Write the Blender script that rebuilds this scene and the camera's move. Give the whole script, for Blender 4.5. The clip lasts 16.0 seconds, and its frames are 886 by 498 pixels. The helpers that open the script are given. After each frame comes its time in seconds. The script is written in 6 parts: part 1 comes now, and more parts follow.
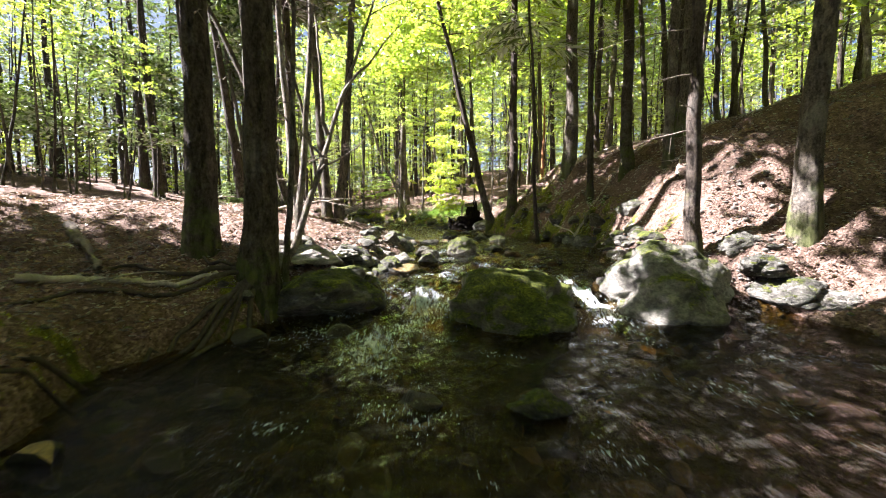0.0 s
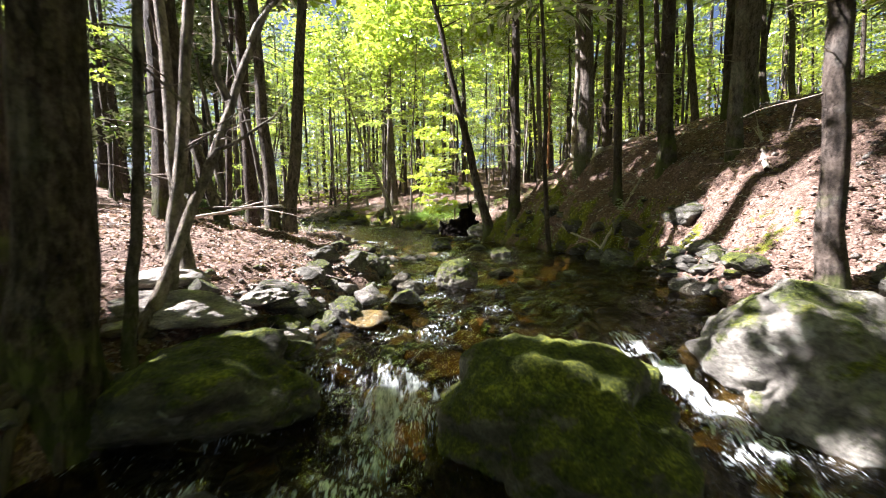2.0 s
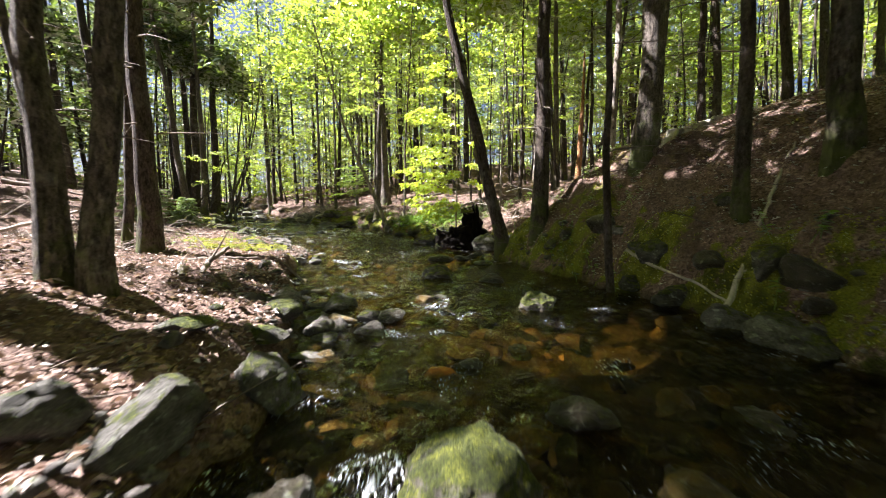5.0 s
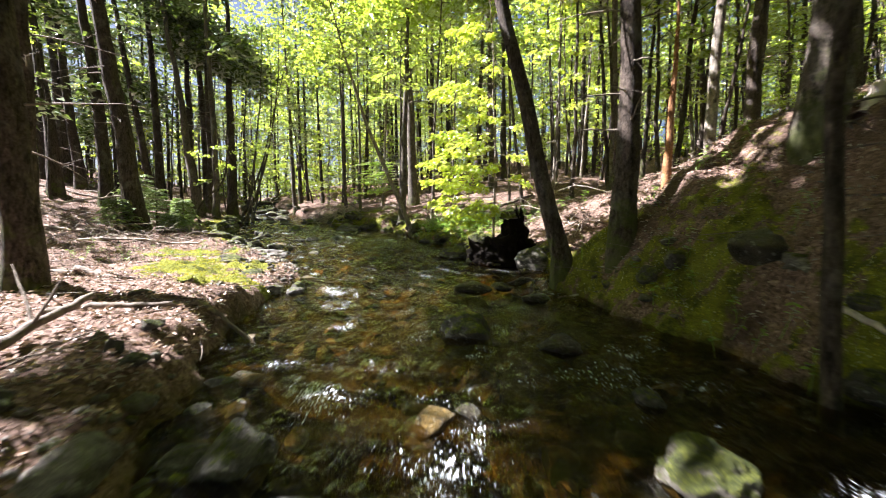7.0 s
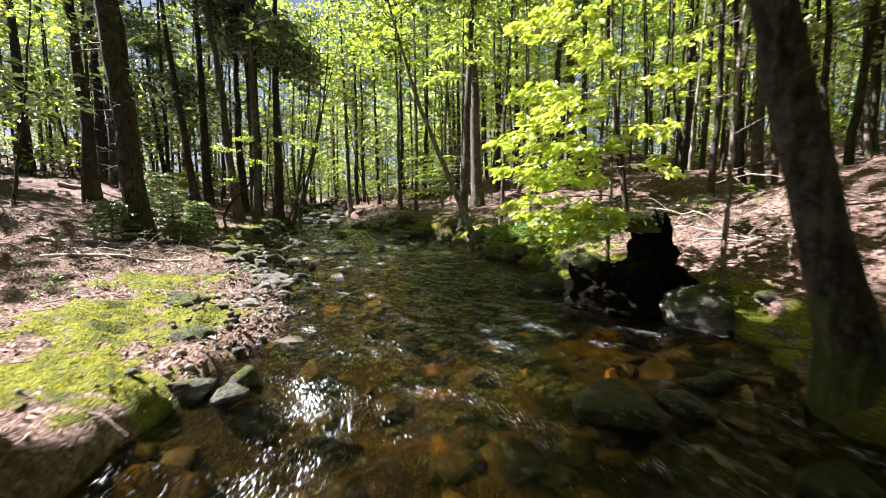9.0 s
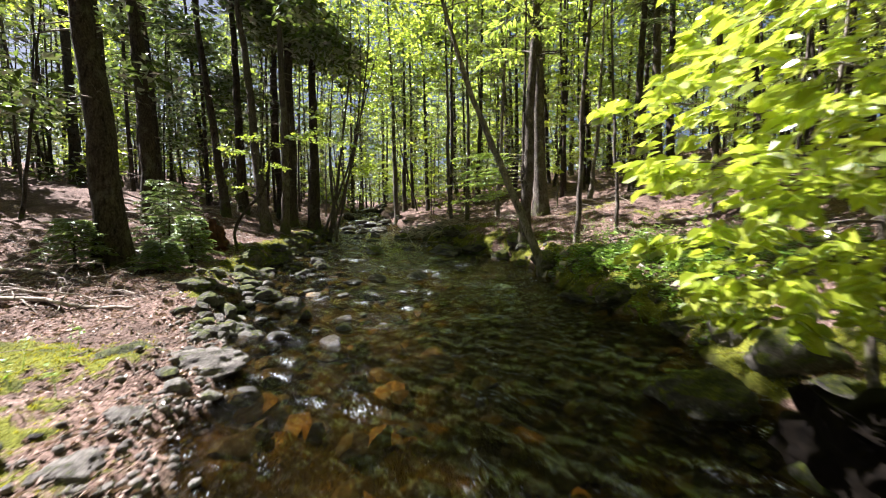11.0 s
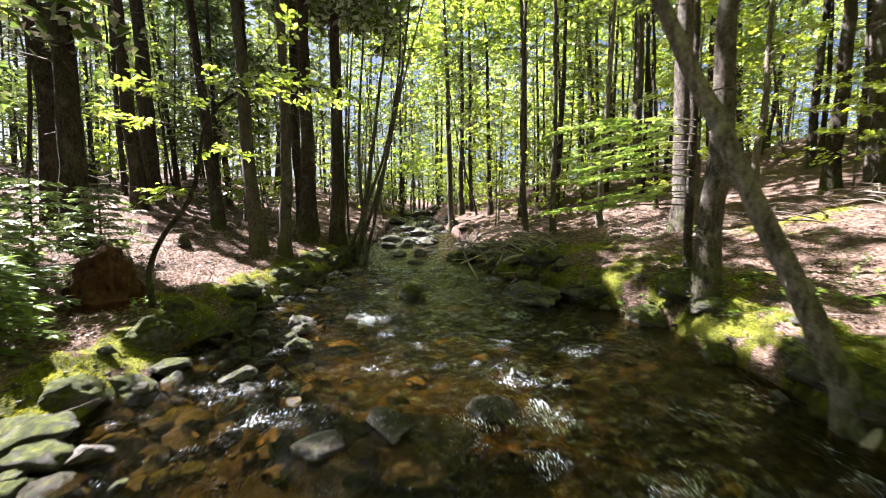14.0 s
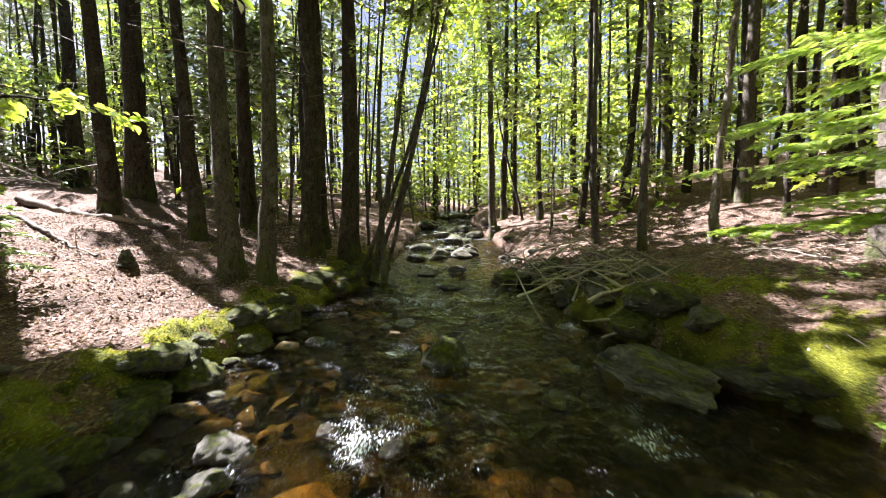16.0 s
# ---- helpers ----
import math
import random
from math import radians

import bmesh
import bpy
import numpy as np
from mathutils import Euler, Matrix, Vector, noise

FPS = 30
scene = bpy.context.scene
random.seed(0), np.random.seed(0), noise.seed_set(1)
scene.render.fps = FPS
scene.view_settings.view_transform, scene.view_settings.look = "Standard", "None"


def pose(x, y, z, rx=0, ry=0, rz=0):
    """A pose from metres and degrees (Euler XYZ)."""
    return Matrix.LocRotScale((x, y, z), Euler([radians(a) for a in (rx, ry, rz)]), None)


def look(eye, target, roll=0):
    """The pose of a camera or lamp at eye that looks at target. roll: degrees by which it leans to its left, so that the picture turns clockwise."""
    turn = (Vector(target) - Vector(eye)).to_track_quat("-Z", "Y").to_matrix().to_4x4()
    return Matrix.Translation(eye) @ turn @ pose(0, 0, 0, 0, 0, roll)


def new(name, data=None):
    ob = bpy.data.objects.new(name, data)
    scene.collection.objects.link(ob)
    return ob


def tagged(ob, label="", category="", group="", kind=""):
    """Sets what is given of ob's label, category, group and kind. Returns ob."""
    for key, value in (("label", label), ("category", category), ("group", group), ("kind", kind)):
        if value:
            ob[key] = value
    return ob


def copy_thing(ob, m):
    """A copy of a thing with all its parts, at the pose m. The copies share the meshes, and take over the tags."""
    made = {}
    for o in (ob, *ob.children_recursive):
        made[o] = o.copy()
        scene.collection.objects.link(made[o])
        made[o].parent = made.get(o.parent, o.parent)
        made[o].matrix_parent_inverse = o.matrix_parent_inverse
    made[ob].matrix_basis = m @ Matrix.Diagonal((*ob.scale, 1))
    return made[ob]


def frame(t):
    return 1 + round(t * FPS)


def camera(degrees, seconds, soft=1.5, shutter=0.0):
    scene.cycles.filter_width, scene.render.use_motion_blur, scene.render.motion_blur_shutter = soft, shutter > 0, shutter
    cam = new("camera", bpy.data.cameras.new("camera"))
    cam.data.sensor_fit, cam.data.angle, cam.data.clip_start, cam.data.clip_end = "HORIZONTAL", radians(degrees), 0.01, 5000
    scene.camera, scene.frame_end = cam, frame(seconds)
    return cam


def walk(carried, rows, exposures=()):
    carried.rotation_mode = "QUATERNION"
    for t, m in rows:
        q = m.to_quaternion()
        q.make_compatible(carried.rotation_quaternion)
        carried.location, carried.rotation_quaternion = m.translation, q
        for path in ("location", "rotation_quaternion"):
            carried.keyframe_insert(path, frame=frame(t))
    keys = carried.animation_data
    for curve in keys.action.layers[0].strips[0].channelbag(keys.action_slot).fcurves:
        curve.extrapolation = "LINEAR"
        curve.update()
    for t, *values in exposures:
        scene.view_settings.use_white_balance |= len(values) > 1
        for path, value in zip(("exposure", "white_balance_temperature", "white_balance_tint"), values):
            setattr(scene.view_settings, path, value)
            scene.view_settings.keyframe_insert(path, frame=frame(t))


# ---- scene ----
cam = camera(94.92, 16.0, soft=1.0, shutter=0.5)
PATH = [
    (0.0, 0.000, 0.000, 1.100, -0.00, -3.50, -0.12),
    (0.5, 0.006, 0.553, 1.153, -0.33, -3.54, -0.21),
    (1.0, 0.028, 1.108, 1.208, -0.63, -3.61, -0.31),
    (1.5, 0.052, 1.663, 1.262, -0.87, -3.67, -0.35),
    (2.0, 0.069, 2.211, 1.313, -1.11, -3.71, -0.41),
    (2.5, 0.081, 2.776, 1.365, -1.33, -3.75, -0.45),
    (3.0, 0.054, 3.379, 1.397, -1.85, -3.71, 0.00),
    (3.5, 0.069, 3.979, 1.448, -2.12, -3.77, 0.22),
    (4.0, 0.107, 4.538, 1.504, -2.07, -3.81, 0.13),
    (4.2, 0.129, 4.763, 1.525, -1.93, -3.85, 0.06),
    (6.3, 0.268, 7.242, 1.816, 1.24, -4.41, 0.29),
    (6.5, 0.273, 7.539, 1.829, 1.82, -4.42, 0.21),
    (7.0, 0.274, 8.351, 1.859, 3.70, -4.41, 0.14),
    (7.5, 0.202, 9.208, 1.884, 5.73, -4.38, 0.14),
    (8.0, 0.098, 10.079, 1.925, 8.04, -4.41, 0.08),
    (8.5, -0.041, 10.948, 1.974, 10.35, -4.43, 0.03),
    (9.0, -0.230, 11.786, 2.018, 12.52, -4.40, 0.05),
    (9.2, -0.314, 12.098, 2.027, 13.38, -4.38, -0.01),
    (11.3, -1.068, 15.189, 2.403, 21.23, -4.01, -0.10),
    (11.5, -1.205, 15.531, 2.432, 21.89, -4.02, -0.17),
    (12.0, -1.611, 16.440, 2.491, 23.31, -4.05, -0.21),
    (12.5, -2.041, 17.300, 2.554, 24.59, -4.08, -0.23),
    (13.0, -2.453, 18.146, 2.645, 25.84, -4.19, -0.19),
    (13.5, -2.882, 18.982, 2.737, 27.01, -4.24, -0.19),
    (14.0, -3.330, 19.788, 2.808, 28.13, -4.27, -0.08),
    (14.5, -3.771, 20.533, 2.866, 29.30, -4.26, 0.02),
    (15.0, -4.216, 21.255, 2.921, 30.56, -4.25, 0.09),
    (15.5, -4.668, 21.948, 2.968, 31.82, -4.20, 0.30),
    (16.0, -5.121, 22.599, 3.009, 32.87, -4.19, 0.36),
]
walk(cam, [(t, pose(x, y, z, 90 + pitch, 0, yaw) @ pose(0, 0, 0, 0, 0, roll)) for t, x, y, z, yaw, pitch, roll in PATH], tuple((t, stops, 5950.0, 20.0) for t, stops in ((0.0, 3.5), (1.5, 3.35), (2.5, 3.1), (3.5, 3.0), (7.0, 3.15), (9.0, 2.74), (11.5, 2.5), (12.0, 2.54), (12.5, 2.74), (13.0, 3.0), (14.0, 3.2), (15.0, 3.15), (16.0, 3.25))))

# ---- world, sun, exposure ----
SUN_TOWARDS = Vector((-0.85, 0.10, 1.0)).normalized()
world = bpy.data.worlds.new("sky")
scene.world = world
world.use_nodes = True
sky = world.node_tree.nodes.new("ShaderNodeTexSky")
sky.sky_type, sky.sun_disc = "NISHITA", False
sky.sun_elevation = math.asin(SUN_TOWARDS.z)
sky.sun_rotation = math.atan2(SUN_TOWARDS.x, SUN_TOWARDS.y)
sky.altitude, sky.air_density, sky.dust_density = 200, 1.0, 3.0
background = world.node_tree.nodes["Background"]
background.inputs["Strength"].default_value = 0.016
world.node_tree.links.new(sky.outputs[0], background.inputs["Color"])
sun = new("sun", bpy.data.lights.new("sun", "SUN"))
sun.data.energy, sun.data.angle, sun.data.color = 5.0, radians(0.5), (1.0, 0.95, 0.86)
sun.matrix_world = look((0, 0, 30), Vector((0, 0, 30)) - SUN_TOWARDS)


# ---- node helpers ----
def material(name):
    m = bpy.data.materials.new(name)
    m.use_nodes = True
    m.node_tree.nodes.clear()
    return m


def node(m, kind, out=0, **given):
    """A node of that kind; keywords set its properties, or (after i_) its inputs by name or number."""
    n = m.node_tree.nodes.new("ShaderNode" + kind)
    for key, value in given.items():
        if key.startswith("i_"):
            name = key[2:]
            socket = n.inputs[int(name)] if name.isdigit() else n.inputs[name.replace("_", " ")]
            if isinstance(value, bpy.types.NodeSocket):
                m.node_tree.links.new(value, socket)
            else:
                socket.default_value = value
        elif key == "operation":
            n.operation = value
        elif key == "blend":
            n.blend_type = value
        elif key == "feature":
            n.feature = value
        elif key == "attribute":
            n.attribute_name = value
        elif key == "normalize":
            n.normalize = value
    return n.outputs[out]


def math2(m, op, a, b=0.0, c=0.0):
    return node(m, "Math", operation=op, i_0=a, i_1=b, i_2=c)


def mixed(m, f, a, b):
    n = m.node_tree.nodes.new("ShaderNodeMix")
    n.data_type = "RGBA"
    for socket, value in ((n.inputs[0], f), (n.inputs[6], a), (n.inputs[7], b)):
        if isinstance(value, bpy.types.NodeSocket):
            m.node_tree.links.new(value, socket)
        else:
            socket.default_value = (*value, 1.0) if isinstance(value, tuple) and len(value) == 3 else value
    return n.outputs[2]


def ramp(m, f, *stops):
    n = m.node_tree.nodes.new("ShaderNodeValToRGB")
    e = n.color_ramp.elements
    while len(e) < len(stops):
        e.new(0.5)
    for k, (at, colour) in enumerate(stops):
        e[k].position = at
        e[k].color = (*colour, 1.0) if isinstance(colour, tuple) else (colour, colour, colour, 1.0)
    m.node_tree.links.new(f, n.inputs[0])
    return n.outputs[0]


def noise_of(m, co, scale, detail=5.0, rough=0.6, stretch=(1, 1, 1)):
    if stretch != (1, 1, 1):
        co = node(m, "Mapping", i_Vector=co, i_Scale=stretch)
    return node(m, "TexNoise", i_Vector=co, i_Scale=scale, i_Detail=detail, i_Roughness=rough)


def place_of(m, which="Object"):
    return m.node_tree.nodes.new("ShaderNodeTexCoord").outputs[which]


def shifted(m, co):
    """Coordinates moved by the object's own random number, so that copies differ."""
    info = m.node_tree.nodes.new("ShaderNodeObjectInfo")
    far = math2(m, "MULTIPLY", info.outputs["Random"], 37.0)
    return node(m, "VectorMath", operation="ADD", i_0=co, i_1=node(m, "CombineXYZ", i_X=far, i_Y=far, i_Z=far))


def finish(m, colour, rough, height=None, strength=0.5, distance=0.02, spec=0.4):
    b = m.node_tree.nodes.new("ShaderNodeBsdfPrincipled")
    for name, value in (("Base Color", colour), ("Roughness", rough), ("Specular IOR Level", spec)):
        if isinstance(value, bpy.types.NodeSocket):
            m.node_tree.links.new(value, b.inputs[name])
        else:
            b.inputs[name].default_value = (*value, 1.0) if isinstance(value, tuple) else value
    if height is not None:
        m.node_tree.links.new(node(m, "Bump", i_Height=height, i_Strength=strength, i_Distance=distance), b.inputs["Normal"])
    output(m, b.outputs[0])
    return b


def output(m, shader):
    o = m.node_tree.nodes.new("ShaderNodeOutputMaterial")
    m.node_tree.links.new(shader, o.inputs["Surface"])


# ---- materials ----
def bark_material(name, dark, light, lichen, moss, plates=14.0):
    m = material(name)
    co = shifted(m, place_of(m))
    fine = noise_of(m, co, plates * 1.15, 9, 0.75, (1, 1, 0.3))
    flakes = noise_of(m, co, plates * 2.4, 6, 0.7, (1, 1, 0.6))
    wide = noise_of(m, co, 2.2, 5, 0.65)
    groove = ramp(m, fine, (0.36, 0.0), (0.52, 1.0))
    base = mixed(m, ramp(m, flakes, (0.35, 0.0), (0.68, 1.0)), dark, light)
    base = mixed(m, groove, tuple(0.4 * c for c in dark), base)
    base = mixed(m, ramp(m, wide, (0.54, 0.0), (0.64, 0.7)), base, mixed(m, flakes, base, lichen))
    low = node(m, "SeparateXYZ", 2, i_Vector=place_of(m))
    reach = math2(m, "SUBTRACT", math2(m, "MULTIPLY", noise_of(m, co, 3.0, 6, 0.65), 2.6), math2(m, "ADD", math2(m, "MULTIPLY", low, 0.6), 1.0))
    cover = math2(m, "MULTIPLY", node(m, "Clamp", i_Value=math2(m, "MULTIPLY", reach, 2.5)), moss)
    green = mixed(m, fine, (0.035, 0.05, 0.012), (0.11, 0.13, 0.03))
    colour = mixed(m, cover, base, green)
    height = math2(m, "ADD", math2(m, "MULTIPLY", groove, 0.7), math2(m, "MULTIPLY", flakes, 0.5))
    finish(m, colour, 0.9, height, 0.9, 0.03, 0.15)
    return m


def leaf_material(name, dark, light, through_share=0.5, glow=1.25):
    m = material(name)
    island = node(m, "NewGeometry", 8)
    co = place_of(m)
    c = mixed(m, island, dark, light)
    c = mixed(m, math2(m, "MULTIPLY", noise_of(m, co, 0.6, 3), 0.5), c, tuple(0.8 * v for v in light))
    d = node(m, "BsdfDiffuse", i_Color=c)
    tcol = node(m, "VectorMath", operation="MULTIPLY", i_0=c, i_1=(glow * 1.0, glow, glow * 0.75))
    t = node(m, "BsdfTranslucent", i_Color=tcol)
    both = node(m, "MixShader", i_0=through_share, i_1=d, i_2=t)
    gloss = node(m, "BsdfGlossy", i_Roughness=0.38, i_Color=(0.9, 0.95, 0.9, 1))
    output(m, node(m, "MixShader", i_0=math2(m, "MULTIPLY", node(m, "Fresnel", i_IOR=1.4), 0.6), i_1=both, i_2=gloss))
    return m


def rock_material(name, dark, light, moss, wet=0.0):
    m = material(name)
    co = shifted(m, place_of(m))
    grain = noise_of(m, co, 34.0, 8, 0.75)
    patch = noise_of(m, co, 3.5, 6, 0.65)
    base = mixed(m, ramp(m, patch, (0.35, 0.0), (0.65, 1.0)), dark, light)
    base = mixed(m, ramp(m, grain, (0.38, 0.65), (0.62, 0.0)), base, tuple(0.35 * c for c in dark))
    spots = ramp(m, noise_of(m, co, 9.0, 4, 0.5), (0.60, 0.0), (0.66, 0.55))
    base = mixed(m, spots, base, (0.34, 0.35, 0.30))
    up = node(m, "SeparateXYZ", 2, i_Vector=node(m, "NewGeometry", 1))
    lush = noise_of(m, co, 4.5, 7, 0.7)
    reach = math2(m, "ADD", math2(m, "MULTIPLY", up, 0.55), math2(m, "MULTIPLY", math2(m, "SUBTRACT", lush, 0.5), 2.6))
    cover = node(m, "Clamp", i_Value=math2(m, "MULTIPLY", math2(m, "SUBTRACT", reach, 1.05 - moss), 4.0))
    fuzz = noise_of(m, co, 60.0, 4, 0.7)
    tone = math2(m, "ADD", math2(m, "MULTIPLY", fuzz, 0.45), math2(m, "MULTIPLY", noise_of(m, co, 7.0, 6, 0.7), 0.55))
    green = ramp(m, tone, (0.38, (0.010, 0.016, 0.003)), (0.52, (0.07, 0.085, 0.010)), (0.64, (0.25, 0.26, 0.025)))
    colour = mixed(m, cover, base, green)
    rough = math2(m, "SUBTRACT", 0.88, math2(m, "MULTIPLY", math2(m, "SUBTRACT", 1.0, cover), wet))
    height = math2(m, "ADD", math2(m, "MULTIPLY", grain, 0.6), math2(m, "MULTIPLY", math2(m, "MULTIPLY", fuzz, cover), 1.4))
    finish(m, colour, rough, math2(m, "ADD", height, math2(m, "MULTIPLY", patch, 1.2)), 1.0, 0.035, 0.3)
    return m


def bed_stone_material():
    """Stones under the water: each one dark, olive or amber."""
    m = material("stream_bed_stone")
    co = place_of(m)
    own = math2(m, "ADD", node(m, "NewGeometry", 8), math2(m, "MULTIPLY", math2(m, "SUBTRACT", noise_of(m, co, 5.0, 5, 0.65), 0.5), 0.9))
    c = ramp(m, own, (0.2, (0.010, 0.009, 0.004)), (0.55, (0.035, 0.028, 0.010)), (0.82, (0.085, 0.062, 0.019)), (1.0, (0.24, 0.15, 0.04)))
    grain = noise_of(m, co, 40.0, 6, 0.7)
    c = mixed(m, ramp(m, grain, (0.36, 0.6), (0.58, 0.0)), c, (0.012, 0.010, 0.005))
    finish(m, c, 0.5, grain, 0.6, 0.02, 0.3)
    return m


def ground_material():
    m = material("leaf_litter_soil")
    co = place_of(m)
    warp = node(m, "VectorMath", operation="ADD", i_0=co, i_1=node(m, "VectorMath", operation="SCALE", i_0=node(m, "TexNoise", 1, i_Vector=co, i_Scale=14.0), i_Scale=0.10))
    cells = m.node_tree.nodes.new("ShaderNodeTexVoronoi")
    cells.inputs["Scale"].default_value = 38.0
    m.node_tree.links.new(warp, cells.inputs["Vector"])
    pick = node(m, "SeparateColor", i_Color=cells.outputs["Color"])
    crumb = noise_of(m, warp, 30.0, 9, 0.72)
    pick = math2(m, "ADD", math2(m, "MULTIPLY", pick, 0.38), math2(m, "SUBTRACT", math2(m, "MULTIPLY", crumb, 1.7), 0.55))
    litter = ramp(m, pick, (0.05, (0.022, 0.015, 0.011)), (0.35, (0.092, 0.057, 0.043)), (0.65, (0.23, 0.155, 0.125)), (0.95, (0.43, 0.325, 0.275)))
    mottle = noise_of(m, co, 1.3, 6, 0.65)
    litter = mixed(m, ramp(m, mottle, (0.36, 0.65), (0.58, 0.0)), litter, (0.03, 0.02, 0.014))
    needles = noise_of(m, co, 70.0, 4, 0.7, (1, 0.35, 1))
    litter = mixed(m, ramp(m, needles, (0.5, 0.0), (0.68, 0.5)), litter, (0.19, 0.125, 0.095))
    # moss cushions
    fuzz = noise_of(m, co, 75.0, 5, 0.75)
    tuft = noise_of(m, co, 9.0, 5, 0.65)
    green = mixed(m, ramp(m, fuzz, (0.3, 0.0), (0.7, 1.0)), (0.03, 0.037, 0.005), (0.25, 0.26, 0.026))
    shade = noise_of(m, co, 3.0, 5, 0.65)
    green = mixed(m, ramp(m, shade, (0.38, 0.7), (0.54, 0.0)), green, (0.012, 0.018, 0.004))
    moss = node(m, "Attribute", 2, attribute="moss")
    cover = node(m, "Clamp", i_Value=math2(m, "MULTIPLY", math2(m, "ADD", math2(m, "MULTIPLY", moss, 1.5), math2(m, "SUBTRACT", math2(m, "MULTIPLY", tuft, 1.6), 1.5)), 5.0))
    colour = mixed(m, cover, litter, green)
    # the stream's bed: ochre, algae and dark stones
    bed = node(m, "Attribute", 2, attribute="bed")
    tone = noise_of(m, co, 3.2, 6, 0.6)
    pebble = ramp(m, tone, (0.34, (0.008, 0.008, 0.004)), (0.50, (0.030, 0.026, 0.010)), (0.60, (0.08, 0.06, 0.018)), (0.70, (0.26, 0.165, 0.042)))
    pebble = mixed(m, ramp(m, noise_of(m, co, 0.9, 4, 0.6), (0.46, 0.0), (0.64, 0.8)), pebble, (0.022, 0.026, 0.007))
    pebble = mixed(m, ramp(m, noise_of(m, co, 26.0, 5, 0.7), (0.4, 0.5), (0.62, 0.0)), pebble, (0.03, 0.022, 0.01))
    colour = mixed(m, bed, colour, pebble)
    relief = math2(m, "ADD", math2(m, "MULTIPLY", cells.outputs["Distance"], -1.2), math2(m, "ADD", needles, math2(m, "MULTIPLY", fuzz, cover)))
    finish(m, colour, 0.92, relief, 0.8, 0.03, 0.15)
    return m


def water_material():
    m = material("stream_water")
    flow = node(m, "Attribute", 1, attribute="flow")
    foam = node(m, "Attribute", 2, attribute="foam")
    ripple = noise_of(m, flow, 3.6, 7, 0.62, (1, 0.6, 1))
    chop = noise_of(m, flow, 17.0, 5, 0.65, (1, 0.5, 1))
    swirl = noise_of(m, flow, 1.5, 3, 0.5)
    lively = math2(m, "ADD", 0.22, math2(m, "MULTIPLY", foam, 0.9))
    height = math2(m, "ADD", math2(m, "ADD", math2(m, "MULTIPLY", ripple, 0.9), math2(m, "MULTIPLY", chop, lively)), math2(m, "MULTIPLY", swirl, 0.9))
    bump = node(m, "Bump", i_Height=height, i_Strength=1.0, i_Distance=0.1)
    clear = node(m, "BsdfTransparent", i_Color=(0.52, 0.41, 0.19, 1))
    gloss = node(m, "BsdfGlossy", i_Roughness=0.02, i_Color=(1, 1, 1, 1), i_Normal=bump)
    surface = node(m, "MixShader", i_0=node(m, "Fresnel", i_IOR=1.18, i_Normal=bump), i_1=clear, i_2=gloss)
    # froth: torn strands drawn out along the current, thickest in the falls
    strands = noise_of(m, flow, 3.6, 8, 0.66, (1, 0.36, 1))
    lace = noise_of(m, flow, 13.0, 8, 0.72, (1, 0.5, 1))
    web = math2(m, "SUBTRACT", 1.0, math2(m, "MULTIPLY", math2(m, "ABSOLUTE", math2(m, "SUBTRACT", strands, 0.5)), 8.0))
    streak = math2(m, "ADD", math2(m, "MULTIPLY", math2(m, "SUBTRACT", web, 0.55), 0.75), math2(m, "MULTIPLY", math2(m, "SUBTRACT", lace, 0.5), 2.4))
    amount = node(m, "Clamp", i_Value=math2(m, "MULTIPLY", math2(m, "SUBTRACT", math2(m, "ADD", foam, streak), 1.02), 1.25))
    # short white dashes painted as sun and sky glints on restless water
    dash = noise_of(m, flow, 56.0, 3, 0.6, (1, 0.34, 1))
    restless = math2(m, "ADD", noise_of(m, flow, 1.7, 3, 0.55), math2(m, "MULTIPLY", foam, 0.16))
    painted_glint = node(m, "Clamp", i_Value=math2(m, "MULTIPLY", math2(m, "SUBTRACT", math2(m, "ADD", dash, restless), 1.24), 12.0))
    amount = math2(m, "MAXIMUM", math2(m, "MULTIPLY", amount, 0.85), math2(m, "MULTIPLY", painted_glint, 0.6))
    froth_bump = node(m, "Bump", i_Height=lace, i_Strength=0.9, i_Distance=0.04)
    froth = node(m, "BsdfPrincipled", i_Base_Color=(0.80, 0.86, 0.86, 1), i_Roughness=0.4, i_Normal=froth_bump)
    output(m, node(m, "MixShader", i_0=amount, i_1=surface, i_2=froth))
    return m


def wood_material(name, dark, light, along=(1, 1, 0.15), scale=22.0, spec=0.2):
    m = material(name)
    co = shifted(m, place_of(m))
    grain = noise_of(m, co, scale, 7, 0.7, along)
    stain = noise_of(m, co, 3.0, 5, 0.6)
    c = mixed(m, ramp(m, grain, (0.3, 0.0), (0.7, 1.0)), dark, light)
    c = mixed(m, ramp(m, stain, (0.5, 0.0), (0.7, 0.6)), c, tuple(0.6 * v for v in dark))
    finish(m, c, 0.85, grain, 0.7, 0.02, spec)
    return m


